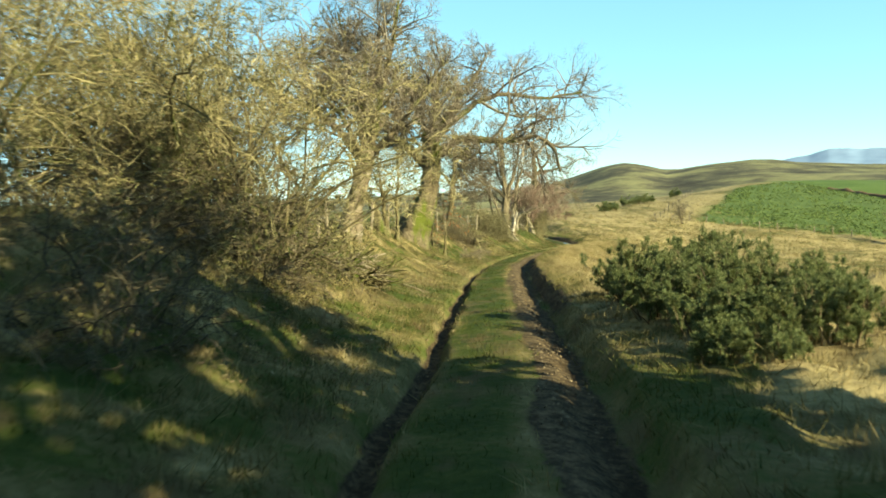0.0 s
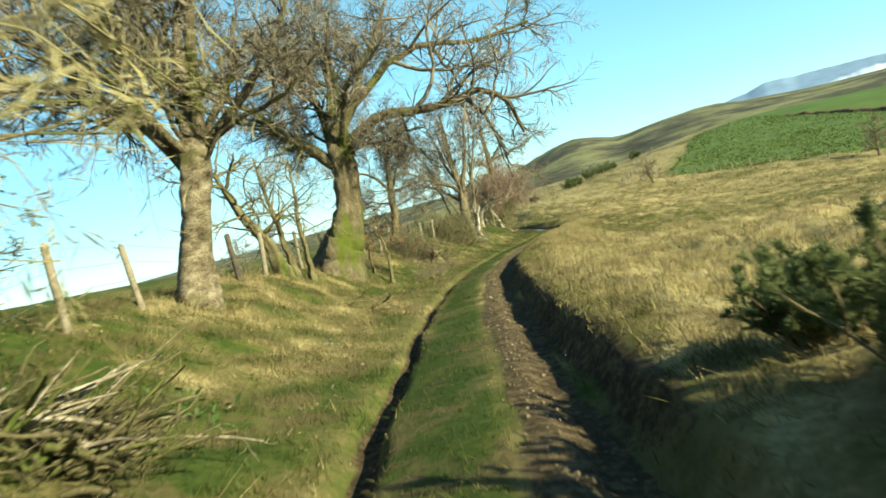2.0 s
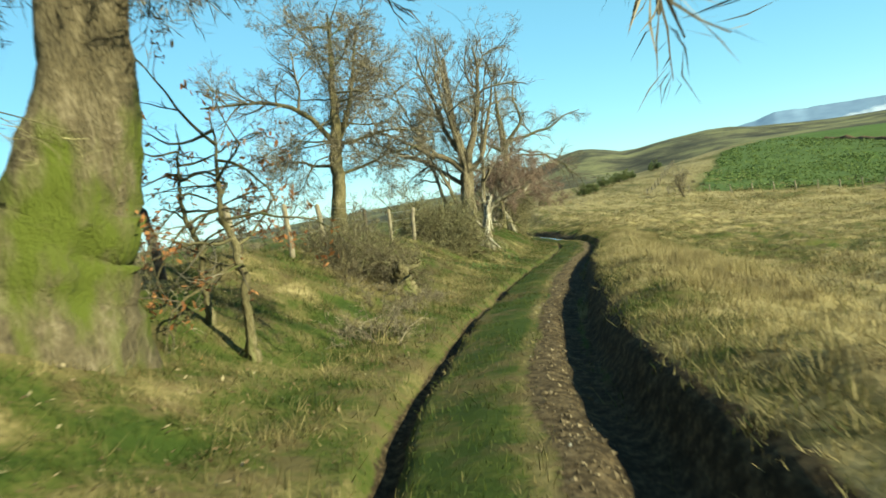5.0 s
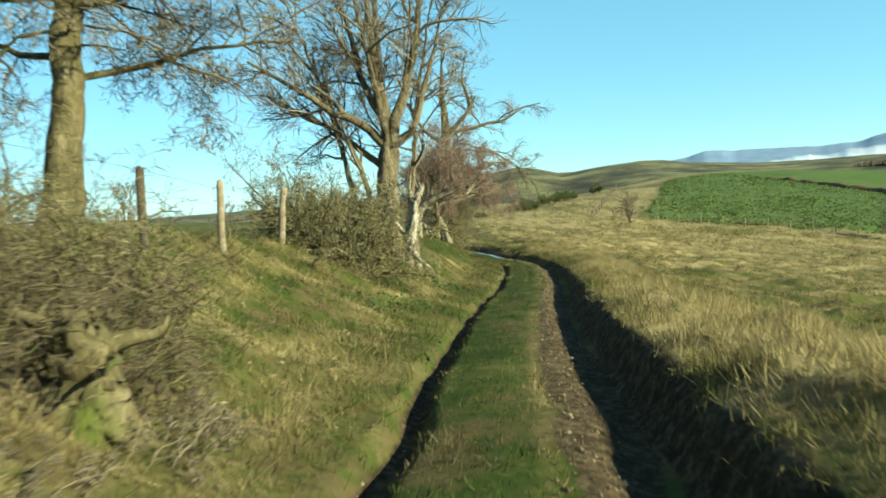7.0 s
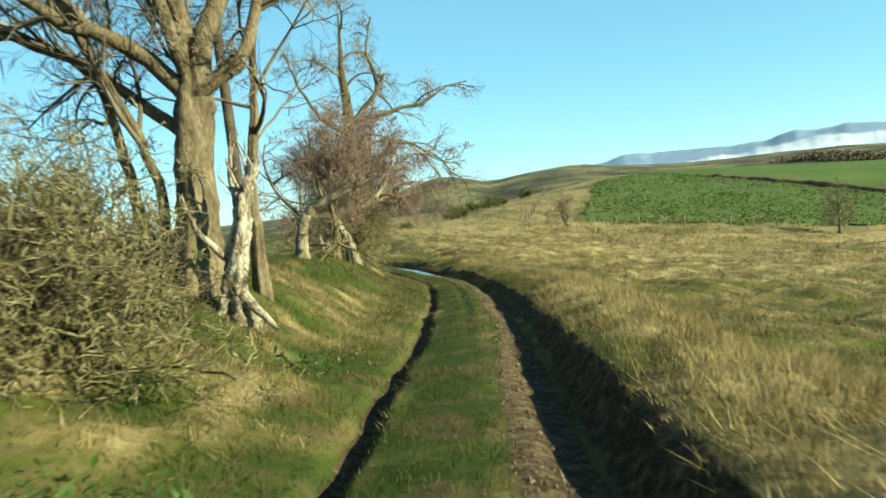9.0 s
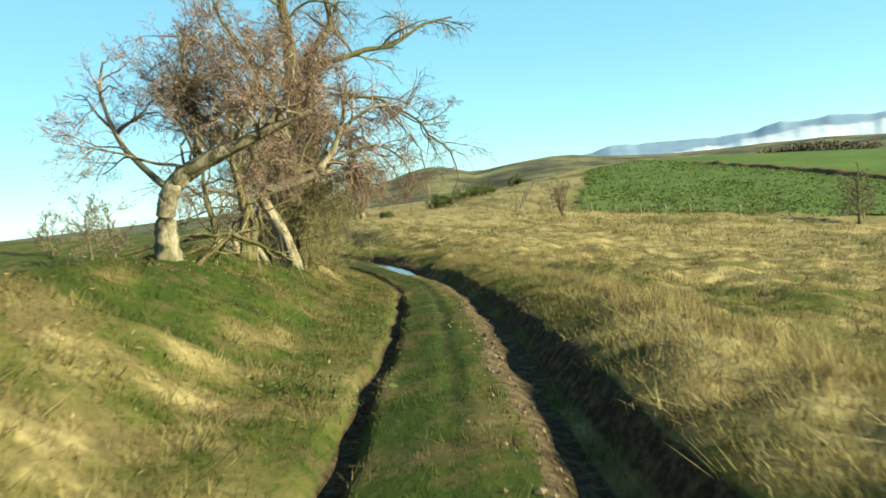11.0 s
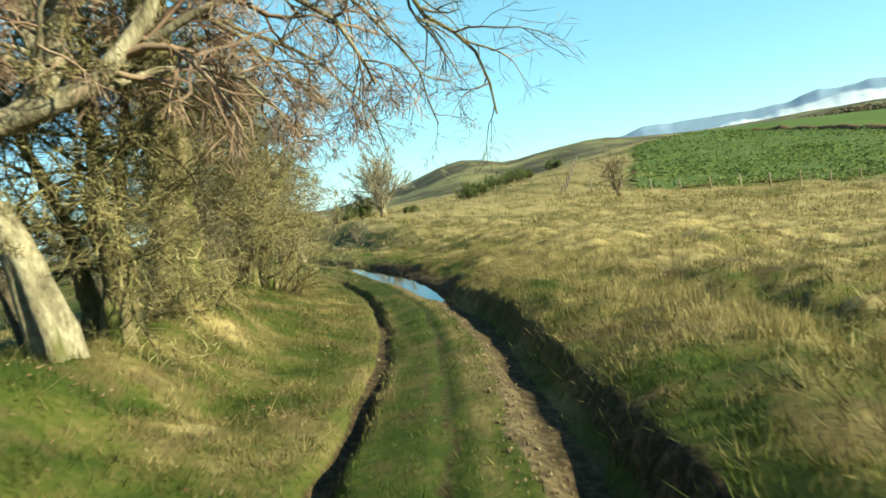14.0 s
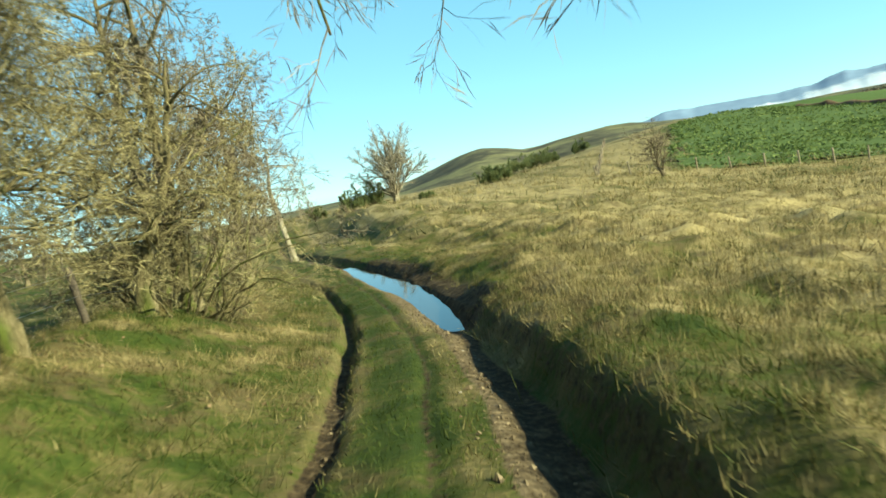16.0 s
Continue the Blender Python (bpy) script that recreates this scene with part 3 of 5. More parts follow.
def scrub(name, base, label, category, size, stems, seed, twig, levels=((6, 45, .5), (6, 50, .45)), wiggle=.2, up=.02, droop=.0, r0=.02, spread=(10, 75), tip=.0035, stem_mat=None, group="", reach=(.6, 1.1)):
    """A bush of many stems from a broad foot: size is its half width in x and y, and its height."""
    rng = np.random.default_rng(seed)
    root = empty(name, base, label, category, group)
    sx, sy, h = size
    az = rng.uniform(0, 2 * np.pi, stems)
    rr = np.sqrt(rng.random(stems)) * .55
    start = np.stack([np.cos(az) * rr * sx, np.sin(az) * rr * sy, np.full(stems, -.15)], 1)
    start[:, 2] = height(base[0] + start[:, 0], base[1] + start[:, 1]) - base[2] - .1
    el = np.radians(rng.uniform(90 - spread[1], 90 - spread[0], stems))
    way = np.stack([np.cos(az) * np.cos(el), np.sin(az) * np.cos(el), np.sin(el)], 1)
    ln = h * rng.uniform(*reach, stems) * (.40 + .68 * np.sin(el))
    lines = wander(rng, start, way, ln, 8, wiggle, up, droop)
    radii = (r0 * rng.uniform(.6, 1.3, stems))[:, None] * np.linspace(1, .25, 8)[None]
    tagged(part_of("stem_mass", mesh_from("stem_mass", *tubes(lines, radii, 5), stem_mat or twig), root), kind="stuff")
    crown, lens = [], ln
    ks, sd = (6, 5, 3), (3, 3, 3)
    for k, (per, spr, ratio) in enumerate(levels):
        p, d, lens, r = sprout(rng, lines, radii, lens, per, .15, 1, spr, ratio, .6)
        lines = wander(rng, p, d, lens, ks[k], wiggle, up, droop)
        radii = np.maximum(r, tip)[:, None] * np.linspace(1, .3, ks[k])[None]
        crown.append(ribbons(rng, lines, radii) if k >= 1 else tubes(lines, radii, sd[k]))
    tagged(part_of("twig_mass", mesh_from("twig_mass", *joined(crown), twig), root), kind="stuff")
    return root, lines

# ---- ground: one sheet out to the horizon ----
def stretch(a, b, step, lo, hi, grow):
    """Even steps from a to b, then ever wider ones out to lo and hi."""
    mid = list(np.arange(a, b + step / 2, step))
    up, s = [mid[-1]], step
    while up[-1] < hi:
        s *= grow
        up.append(up[-1] + s)
    dn, s = [mid[0]], step
    while dn[-1] > lo:
        s *= grow
        dn.append(dn[-1] - s)
    return np.array(dn[:0:-1] + mid + up[1:])


gu = np.concatenate([stretch(-6.4, -2.3, .14, -4400, -2.35, 1.07), np.arange(-2.2, 2.61, .09), stretch(2.72, 11, .15, 2.7, 4400, 1.07)])
gu = gu[np.concatenate([[True], np.diff(gu) > .03])]
gy = stretch(3, 106, .25, -4200, 4400, 1.08)
UU, YY = np.meshgrid(gu, gy)
fade = 1 - ease(np.abs(YY - 60), 110, 220)
XX = UU + np.where(fade > 0, track_x(np.clip(YY, -199, 299)) * fade, 0)
ZZ = height(XX, YY)
rows_n, cols_n = XX.shape
idx = np.arange(rows_n * cols_n).reshape(rows_n, cols_n)
quads = np.stack([idx[:-1, :-1], idx[:-1, 1:], idx[1:, 1:], idx[1:, :-1]], -1).reshape(-1, 4)
fx, fy = XX.ravel(), YY.ravel()
uu = fx - track_x(np.clip(fy, -199, 299))


def muddiness(x, y, u):
    wob = .07 * bumps(y, y * 0, 2.3, 8) + .04 * bumps(y, y * 0, .7, 9)
    left = np.exp(-((u + .90 + wob) / .12) ** 4) * (1 - .45 * ease(y, 84, 92)) * (1 - ease(y, 118, 130))
    right = np.exp(-((u - .78 - .08 * ease(y, 46, 60) + wob) / (.39 - .09 * ease(y, 46, 60) + .09 * bumps(y, y * 0, 2.1, 14) + .025 * bumps(y, y * 0, .5, 15))) ** 4)
    # bare earth on the bank's face, spread wider to darken its shaded side
    lip = .95 * np.exp(-((u - 1.42) / (.23 - .06 * ease(y, 50, 62) + .07 * bumps(y, y * 0, 1.3, 45))) ** 4) * ease(y, 11, 18) * (1 - .5 * ease(y, 66, 80))
    mid = .55 * np.exp(-((u - .08 - wob) / .10) ** 2) * ease(y, 58, 66)
    pud = .9 * np.exp(-((u - 1.2) / 1.0) ** 4) * ease(y, 89, 92) * (1 - ease(y, 104, 108))
    return np.clip(np.maximum.reduce([left, right, lip, mid, pud]) * (1 - ease(y, 125, 150)), 0, 1)


def crop_zone(x, y):
    """The sown slope beyond the far fence: right of its edge, below the lane across it."""
    fence_y = 148 - .267 * (x - 42)
    edge = 48 + (y - 146) * .537
    lane = np.where(x > 104.5, 199 - (x - 104.5) * 3.92, np.where(x < 100, 206 + (x - 80) * .8, 222))
    inside = ease(y - fence_y, 1.5, 2.5) * ease(x - edge + 1.4 * bumps(y, x, 4, 35), -.5, 2.0)
    return inside, lane


inside, lane = crop_zone(fx, fy)
rC = np.hypot(fx - FAR_C[0], fy - FAR_C[1])
pasture = inside * (1 - ease(rC, 260, 300)) * np.where(fx < 100, 1 - ease(fy - lane, -2, 4), 1)
moor = ease(rC, 215, 330)
# the last rut mask marks its sunlit strip, painted with the paler soil
ground = new("ground", mesh_from("ground", np.stack([fx, fy, ZZ.ravel()], 1), quads, M_GROUND,
             {"dry": np.clip(dryness(fx, fy) + .05 * ease(uu, 3, 6), 0, 1), "mud": muddiness(fx, fy, uu), "sunlit_grit": np.exp(-((uu - .56 + .06 * bumps(fy, fy * 0, 1.7, 48)) / .25) ** 4) * (.3 + .7 * ease(fy, 48, 64)), "pasture": pasture, "moor": moor}))
tagged(ground, "rough winter pasture with two muddy wheel ruts running downhill", "ground", kind="structure")

# ---- the sown slope: a fine sheet just over the ground, and its leaves ----
cx0, cy0 = np.meshgrid(np.arange(44, 175, 1.6), np.arange(96, 262, 1.6))
cin, cl = crop_zone(cx0, cy0)
cin = cin * (cy0 < cl) * (np.hypot(cx0 - FAR_C[0], cy0 - FAR_C[1]) < 232)
ci = np.arange(cx0.size).reshape(cx0.shape)
cq = np.stack([ci[:-1, :-1], ci[:-1, 1:], ci[1:, 1:], ci[1:, :-1]], -1)[cin[:-1, :-1] > .5]
used, inv = np.unique(cq, return_inverse=True)
cv = np.stack([cx0.ravel(), cy0.ravel(), height(cx0.ravel(), cy0.ravel()) + .10], 1)[used]
tagged(new("sown_field", mesh_from("sown_field", cv, inv.reshape(-1, 4), M_CROPSOIL)), "dark green sown field on the far slope", "field", kind="structure")
crng = np.random.default_rng(77)
n = 60000
px, py = crng.uniform(44, 172, n), crng.uniform(98, 260, n)
cin, cl = crop_zone(px, py)
bear = np.degrees(np.arctan2(px - 4.6, py - 42.8))
tram = (np.abs(bear - 26.7) < .10 + .05 * bumps(py, py * 0, 9, 31)) | (np.abs(bear - 28.0) < .10)
keep = (cin > .6) & (py < cl - 1) & (np.hypot(px - FAR_C[0], py - FAR_C[1]) < 230) & ~(tram & (py > 172))
keep &= crng.random(n) < .55 + .45 * bumps(px, py, 7, 32)
px, py = np.repeat(px[keep], 3), np.repeat(py[keep], 3)
px, py = px + crng.normal(0, .25, len(px)), py + crng.normal(0, .25, len(py))
m = len(px)
pc = np.stack([px, py, height(px, py) + .10 + crng.uniform(.0, .28, m)], 1)
la = crng.normal(0, 1, (m, 3)) * np.array([1, 1, .35])
la = la / np.linalg.norm(la, axis=1, keepdims=True) * crng.uniform(.12, .26, (m, 1))
lb = crng.normal(0, 1, (m, 3))
lb = lb / np.linalg.norm(lb, axis=1, keepdims=True) * .16
lv = np.stack([pc - la, pc + lb, pc + la, pc - lb], 1).reshape(-1, 3)
tagged(new("crop_leaves", mesh_from("crop_leaves", lv, np.arange(m * 4).reshape(-1, 4), M_CROP, smooth=False)), "leafy green crop plants on the far slope", "crop", kind="stuff")
# the brown lane across it, a low broken bank
ly = np.linspace(201, 118, 90)
lx = 104.5 + (199 - ly) * .255 + .5 * bumps(ly, ly * 0, 5, 33)
lz = height(lx, ly)
lo = np.array([-1.3, -.7, 0, .6, 1.2])
lh = np.array([-.2, .75, .95, .7, -.2])
lv = np.stack([lx[:, None] + lo[None] * .9, ly[:, None] + lo[None] * .25, lz[:, None] + lh[None] * (.8 + .35 * bumps(ly, ly * 0, 2.3, 34))[:, None]], -1)
li = np.arange(90 * 5).reshape(90, 5)
lq = np.stack([li[:-1, :-1], li[:-1, 1:], li[1:, 1:], li[1:, :-1]], -1).reshape(-1, 4)
M_EARTH = speckled("bare_earth", [(.3, (.045, .028, .016)), (.5, (.11, .07, .04)), (.7, (.19, .13, .08))], .6, .95, .6, .1)
tagged(new("earth_bank", mesh_from("earth_bank", lv.reshape(-1, 3), lq, M_EARTH)), "bare brown earth bank across the far slope", "bank", kind="structure")

# ---- puddle in the right rut ----
PUDDLE_Z = -6.93
pv = [(14.6, 89.6), (17.9, 89.6), (18.4, 100), (17.0, 107.5), (13.2, 107.5), (14.2, 100)]
me = bpy.data.meshes.new("puddle")
me.from_pydata([(x, y, PUDDLE_Z) for x, y in pv], [], [tuple(range(6))])
me.materials.append(M_WATER)
tagged(new("puddle", me), "still puddle of muddy water reflecting the sky in the rut", "water", kind="structure")


# ---- grass ----
def blades(x, y, h, w, seed, lean=.5, comb=None, shade=0.0):
    """Three-cornered bent blades at x, y with height h and foot width w; comb: the way each one lies; shade: drier or greener than the ground."""
    rng = np.random.default_rng(seed)
    n = len(x)
    a = rng.uniform(0, 2 * np.pi, n)
    l = np.abs(rng.normal(0, lean, n)) * h
    b = rng.uniform(0, 2 * np.pi, n) if comb is None else comb + rng.normal(0, .6, n)
    z = height(x, y) - .012
    fx, fy = np.cos(a) * w / 2, np.sin(a) * w / 2
    v = np.stack([np.stack([x - fx, y - fy, z], 1), np.stack([x + fx, y + fy, z], 1),
                  np.stack([x + np.cos(b) * l, y + np.sin(b) * l, z + h], 1)], 1)
    d = dryness(x, y) + shade + rng.normal(0, .10, n)
    return v.reshape(-1, 3), np.repeat(d, 3)


def grass_sheet(name, label, parts):
    v = np.concatenate([p[0] for p in parts])
    d = np.concatenate([p[1] for p in parts])
    ob = new(name, mesh_from(name, v, np.arange(len(v)).reshape(-1, 3), M_BLADE, {"dry": d}, smooth=False))
    return tagged(ob, label, "grass", kind="stuff")


rng = np.random.default_rng(7)
# short turf on the track and both banks
n = 500000
y = rng.uniform(3.5, 112, n)
u = rng.uniform(-6.2, 10.0, n)
u = np.where((u > 5) & (rng.random(n) < .3), rng.uniform(-3, 4, n), u)
x = u + track_x(y)
keep = rng.random(n) > muddiness(x, y, u) * 1.1
keep &= rng.random(n) < .62 + .5 * bumps(x, y, .33, 26)
keep &= ~((np.abs(u - 1.3) < 1.6) & (y > 90) & (y < 106) & (height(x, y) < PUDDLE_Z + .05))
x, y, u = x[keep], y[keep], u[keep]
tall = (np.where(np.abs(u) < 1.0, .055, .10) + .05 * ease(dryness(x, y), .5, .9)) * (1 + .7 * bumps(x, y, .45, 27))
turf = blades(x, y, tall * rng.uniform(.5, 1.5, len(x)), rng.uniform(.007, .016, len(x)), 1, 1.0, 9 * bumps(x, y, .45, 46), .24 * bumps(x, y, .2, 47))
grass_sheet("short_grass", "short tufty grass in green and straw on track and banks", [turf])


def tussocks(n, ulo, uhi, ylo, yhi, per, size, tallness, width, seed, pick=.0, lean=.55):
    """Clumps: pick keeps those where the grass is dry."""
    rng = np.random.default_rng(seed)
    y = rng.uniform(ylo, yhi, n)
    u = rng.uniform(ulo, uhi, n)
    x = u + track_x(np.clip(y, -199, 299))
    k = (dryness(x, y) + rng.normal(0, .12, n) > pick) & ((u < -1.3) | (u > 1.55))
    x, y = x[k], y[k]
    s, way, own = rng.uniform(.5, 1.4, len(x)), rng.uniform(0, 6.28, len(x)), rng.normal(.04, .24, len(x))
    x, y, s, way, own = (np.repeat(v, per) for v in (x, y, s, way, own))
    x, y = x + rng.normal(0, size, len(x)) * s, y + rng.normal(0, size, len(x)) * s
    return blades(x, y, tallness * s * rng.uniform(.5, 1.3, len(x)), width * rng.uniform(.6, 1.4, len(x)), seed + 1, lean, way, own)


grass_sheet("long_grass", "long bleached grass along the bank's edge", [
    tussocks(4800, 1.9, 5.5, 14, 100, 20, .11, .13, .011, 11, .42, .8), tussocks(1500, 1.5, 2.2, 14, 92, 16, .07, .09, .010, 18, .0, .9),
    tussocks(1600, 2.9, 4.9, 38, 82, 24, .10, .24, .010, 19, .62, .6),
    tussocks(8500, -6.5, -1.4, 4, 112, 18, .10, .12, .011, 12, .22, 1.5)])
grass_sheet("field_tussocks", "clumps of tan tussock grass on the open field", [
    tussocks(15000, 4.5, 30, 10, 125, 11, .16, .19, .026, 13, .50, 1.2),
    tussocks(6500, 26, 70, 40, 150, 7, .30, .32, .06, 14, .45, 1.0),
    tussocks(1800, 0, 60, 112, 190, 7, .30, .40, .07, 15, .4, .9),
    tussocks(2500, -20, -6.5, 15, 115, 7, .12, .16, .025, 16, .15)])
# tall dead stalks standing on the right bank
srng = np.random.default_rng(71)
n = 420
y = srng.uniform(80, 100, n)
x = track_x(y) + srng.normal(5.2, 1.5, n)
grass_sheet("dead_stalks", "tall dead straw stalks standing on the bank", [blades(x, y, srng.uniform(.35, .85, n), srng.uniform(.008, .014, n), 72, .15)])

# ---- trees and bushes along the left bank ----
def on(x, y, dz=0.0): return (x, y, ground_at(x, y) + dz)


def fan(n, lo, hi, el_lo, el_hi, length, radius, seed, az0=0, arc=360):
    """Limbs set evenly round the trunk with some chance."""
    r = np.random.default_rng(seed)
    out = []
    for k in range(n):
        f = lo + (hi - lo) * (k + r.uniform(0, .8)) / n
        out.append((min(f, .99), az0 + arc * ((k * .382) % 1.0) + r.uniform(-20, 20), r.uniform(el_lo, el_hi), length * r.uniform(.75, 1.15), radius * r.uniform(.7, 1.15)))
    return out


# beech with a pale trunk
tree("beech_tree", on(-3.17, 24.1, .08), "bare beech with a ringed pale brown trunk on the bank", "tree",
     [(0, 0, 0), (.25, 0, .85), (.54, -.05, 1.55), (.76, -.1, 2.35), (.95, -.1, 3.3), (1.3, 0, 5.3)], [.33, .27, .25, .27, .18, .05],
     fan(16, .56, .99, 22, 78, 3.6, .05, 3), 31, M_BEECH, M_TWIG,
     ((15, 46, .46), (10, 44, .58), (11, 42, .75)), .15, .03, tip=.0058, limb_bark=M_OAK, flare=1.4, burl=.05, limb_k=11, boughs=[
         (.12, [(.6, 0, 2.2), (.27, -.2, 3.0), (-.21, -.4, 3.55), (-.91, -.6, 4.0), (-2.6, -.8, 4.8), (-4.0, -.9, 5.2)]),
         (.13, [(.75, 0, 2.5), (.61, .4, 3.8), (.26, .8, 4.8), (0, 1, 6.4), (-.3, 1.1, 7.4)]),
         (.12, [(.85, 0, 2.5), (1.47, .3, 3.17), (2.05, .5, 3.65), (2.7, .7, 4.5), (3.5, .8, 5.6)]),
         (.14, [(.8, 0, 2.5), (1.27, -.3, 3.6), (1.46, -.5, 4.6), (1.8, -.6, 5.8), (2.2, -.6, 7.2)]),
         (.07, [(.9, 0, 2.7), (1.73, -.5, 2.95), (2.7, -.8, 3.1), (3.4, -1, 3.5)]),
         (.10, [(.75, 0, 2.5), (.3, -1.2, 3.4), (-.3, -2.2, 4.3), (-1.2, -3, 5)]),
         (.10, [(.8, 0, 2.6), (1.2, 1.2, 3.6), (1.6, 2.2, 4.6), (1.8, 3, 5.8)]),
         (.09, [(.7, 0, 2.6), (-.3, .8, 3.6), (-1.2, 1.4, 4.6), (-2.3, 1.8, 5.8)])])
# old oak, mossy foot
root, _, tw = tree("oak_tree", on(-1.55, 34.6, .05), "old bare oak with a broad mossy foot and twisted limbs", "tree",
     [(-.12, 0, 0), (.12, 0, .65), (.42, 0, 1.2), (.74, 0, 2.0), (.95, 0, 3.1), (1.0, 0, 4.1), (1.3, .1, 5.6), (1.6, .2, 7.6)], [.80, .63, .50, .42, .38, .36, .20, .05],
     fan(10, .55, .99, 24, 80, 3.4, .06, 5), 32, M_OAK, M_TWIG,
     ((18, 52, .46), (11, 48, .60), (12, 44, .80)), .19, .015, limb_k=15, tip=.0058, flare=1.12, burl=.11, boughs=[
         (.22, [(.8, 0, 3.4), (.03, -.4, 4.2), (-.63, -.8, 4.75), (-1.3, -1.1, 5.6), (-2.4, -1.4, 6.1)]),
         (.21, [(1.1, 0, 3.7), (1.95, -.3, 4.4), (2.6, -.5, 4.75), (3.4, -.6, 4.6), (4.5, -.8, 4.5), (5.6, -1, 4.5), (6.5, -1.2, 4.0), (6.8, -1.3, 3.0)]),
         (.10, [(1.2, 0, 3.8), (2.2, -.4, 3.8), (2.65, -.6, 3.45), (3.2, -.8, 3.8), (3.8, -1, 3.7)]),
         (.20, [(1, 0, 4), (1.25, .2, 4.8), (1.5, .4, 6), (1.4, .6, 7.8)]),
         (.18, [(.9, 0, 4.1), (.7, .3, 5), (.4, .6, 6.2), (-.2, .8, 7.4)]),
         (.17, [(1.2, .1, 4.3), (2.2, .5, 5.4), (3.4, .9, 6.3), (4.6, 1.3, 6.6), (6.2, 1.6, 6.4), (8.4, 1.8, 6.6)]),
         (.16, [(1.3, 0, 4.5), (2.2, .4, 6), (3.2, .6, 7.4), (3.9, .6, 8.4)]),
         (.12, [(.8, .2, 3.5), (0, .8, 4.3), (-.7, 1.2, 5.1), (-1.7, 1.5, 5.6)]),
         (.13, [(1.1, -.1, 3.8), (1.6, -1.2, 4.9), (2, -2.2, 5.6), (3, -2.8, 6.2)])])
# leaning thorn of several stems between them
for k, (dx, lean, g) in enumerate(((-.1, -.75, .19), (.15, -.15, .10), (.55, .12, .08))):
    tree("hawthorn", on(-2.6 + dx, 31.0 + .25 * k, .08), "mossy hawthorn stem leaning from the bank", "tree",
         [(0, 0, 0), (lean * .35, 0, .9), (lean, 0, 1.9), (lean * 1.7, .1, 3.5)], [g, g * .8, g * .6, .02],
         fan(16, .36, .98, 5, 60, 2.0, g * .28, 40 + k), 33 + k, M_MOSSY, M_TWIGO, ((7, 48, .55), (9, 45, .55)), .22, .02, group="thorns by the oak", burl=.05)
# saplings that keep russet leaves
for k, (x, y, h, share) in enumerate(((-.1, 36.4, 3.1, .30), (-.7, 37.0, 2.6, .24))):
    root, _, tw = tree("oak_sapling", on(x, y), "young oak holding on to russet winter leaves", "tree",
         [(0, 0, 0), (.02 * h, 0, .3 * h), (0, 0, .6 * h), (.04 * h, 0, h)], [.018 * h, .015 * h, .011 * h, .005], fan(14, .35, .95, -5, 35, .55 * h, .007 * h, 6 + k), 37 + 50 * k, M_MOSSY, M_TWIG, ((6, 45, .5), (5, 45, .5)), .2, .0, group="russet saplings")
    leaves_on(root, tw, share, .045, M_RUSSET, 1, "leaves", "russet dead leaves")
# tall bare tree with an ivied trunk in brambles
tree("alder_tree", on(.45, 47.2), "bare mossy-trunked tree rising from a bramble clump", "tree",
     [(-.3, 0, 0), (-.05, 0, 1.4), (0, 0, 2.3), (.2, 0, 2.9), (.35, 0, 4.4), (.5, 0, 6.0)], [.19, .17, .16, .14, .08, .02],
     fan(22, .5, .98, 0, 40, 2.6, .03, 7) + fan(9, .36, .58, -8, 28, 2.2, .022, 77), 38, M_MOSSY, M_TWIGP, ((13, 48, .48), (9, 45, .6), (8, 45, .75)), .17, -.01, tip=.005, boughs=[
         (.08, [(.1, 0, 2.7), (-.25, -.2, 3.4), (-.8, -.4, 3.9), (-2.0, -.6, 4.2), (-3, -.7, 4.3)]),
         (.09, [(.2, 0, 2.7), (.65, .2, 3.4), (.9, .3, 4.2), (1.2, .3, 5.4)]),
         (.05, [(.2, 0, 2.6), (.95, -.3, 2.65), (1.85, -.5, 2.7), (2.8, -.6, 2.4)]),
         (.05, [(0, 0, 1.8), (.65, .3, 1.95), (1.5, .5, 2.2), (2.5, .6, 2.3)]),
         (.05, [(0, 0, 2.1), (-.6, .4, 2.2), (-1.1, .6, 2.5), (-1.7, .8, 2.4)])])
tree("mossy_stump", on(1.75, 42.9), "broken mossy stump with short stubs in brambles", "stump", [(0, 0, 0), (.05, 0, .3), (.1, 0, .55), (.1, 0, .75)], [.20, .16, .15, .06],
     [(.6, 80, 25, .6, .09), (.7, 280, 30, .6, .08), (.5, 110, 10, .7, .05)], 86, M_MOSSY, M_TWIGO, ((3, 45, .5), (3, 45, .5)), .2, .02, burl=.1)
scrub("bramble_clump", on(.7, 45.0), "dense tangle of brown bramble stems at a tree foot", "bramble", (1.6, 1.9, 1.6), 170, 50, M_TWIGM, ((7, 52, .5), (10, 52, .5)), .27, .0, .25, .018, (10, 85), stem_mat=M_MOSSY)
scrub("bramble_clump", on(1.3, 41.6), "low arching brown bramble stems on the bank", "bramble", (1.3, 1.7, .6), 90, 51, M_TWIGP, ((7, 50, .5), (8, 50, .5)), .25, -.02, .3, .010, (20, 85))
scrub("bramble_clump", on(1.9, 43.3), "low brown bramble tangle spilling down the bank", "bramble", (1.0, 1.4, .6), 90, 73, M_TWIGP, ((7, 50, .5), (8, 50, .5)), .28, -.02, .3, .010, (20, 85))
scrub("bramble_clump", on(1.0, 44.0), "dark bramble thicket below a tree", "bramble", (1.4, 1.6, 1.5), 170, 74, M_TWIGD, ((7, 50, .5), (9, 50, .5)), .25, .0, .25, .014, (8, 80), stem_mat=M_MOSSY)
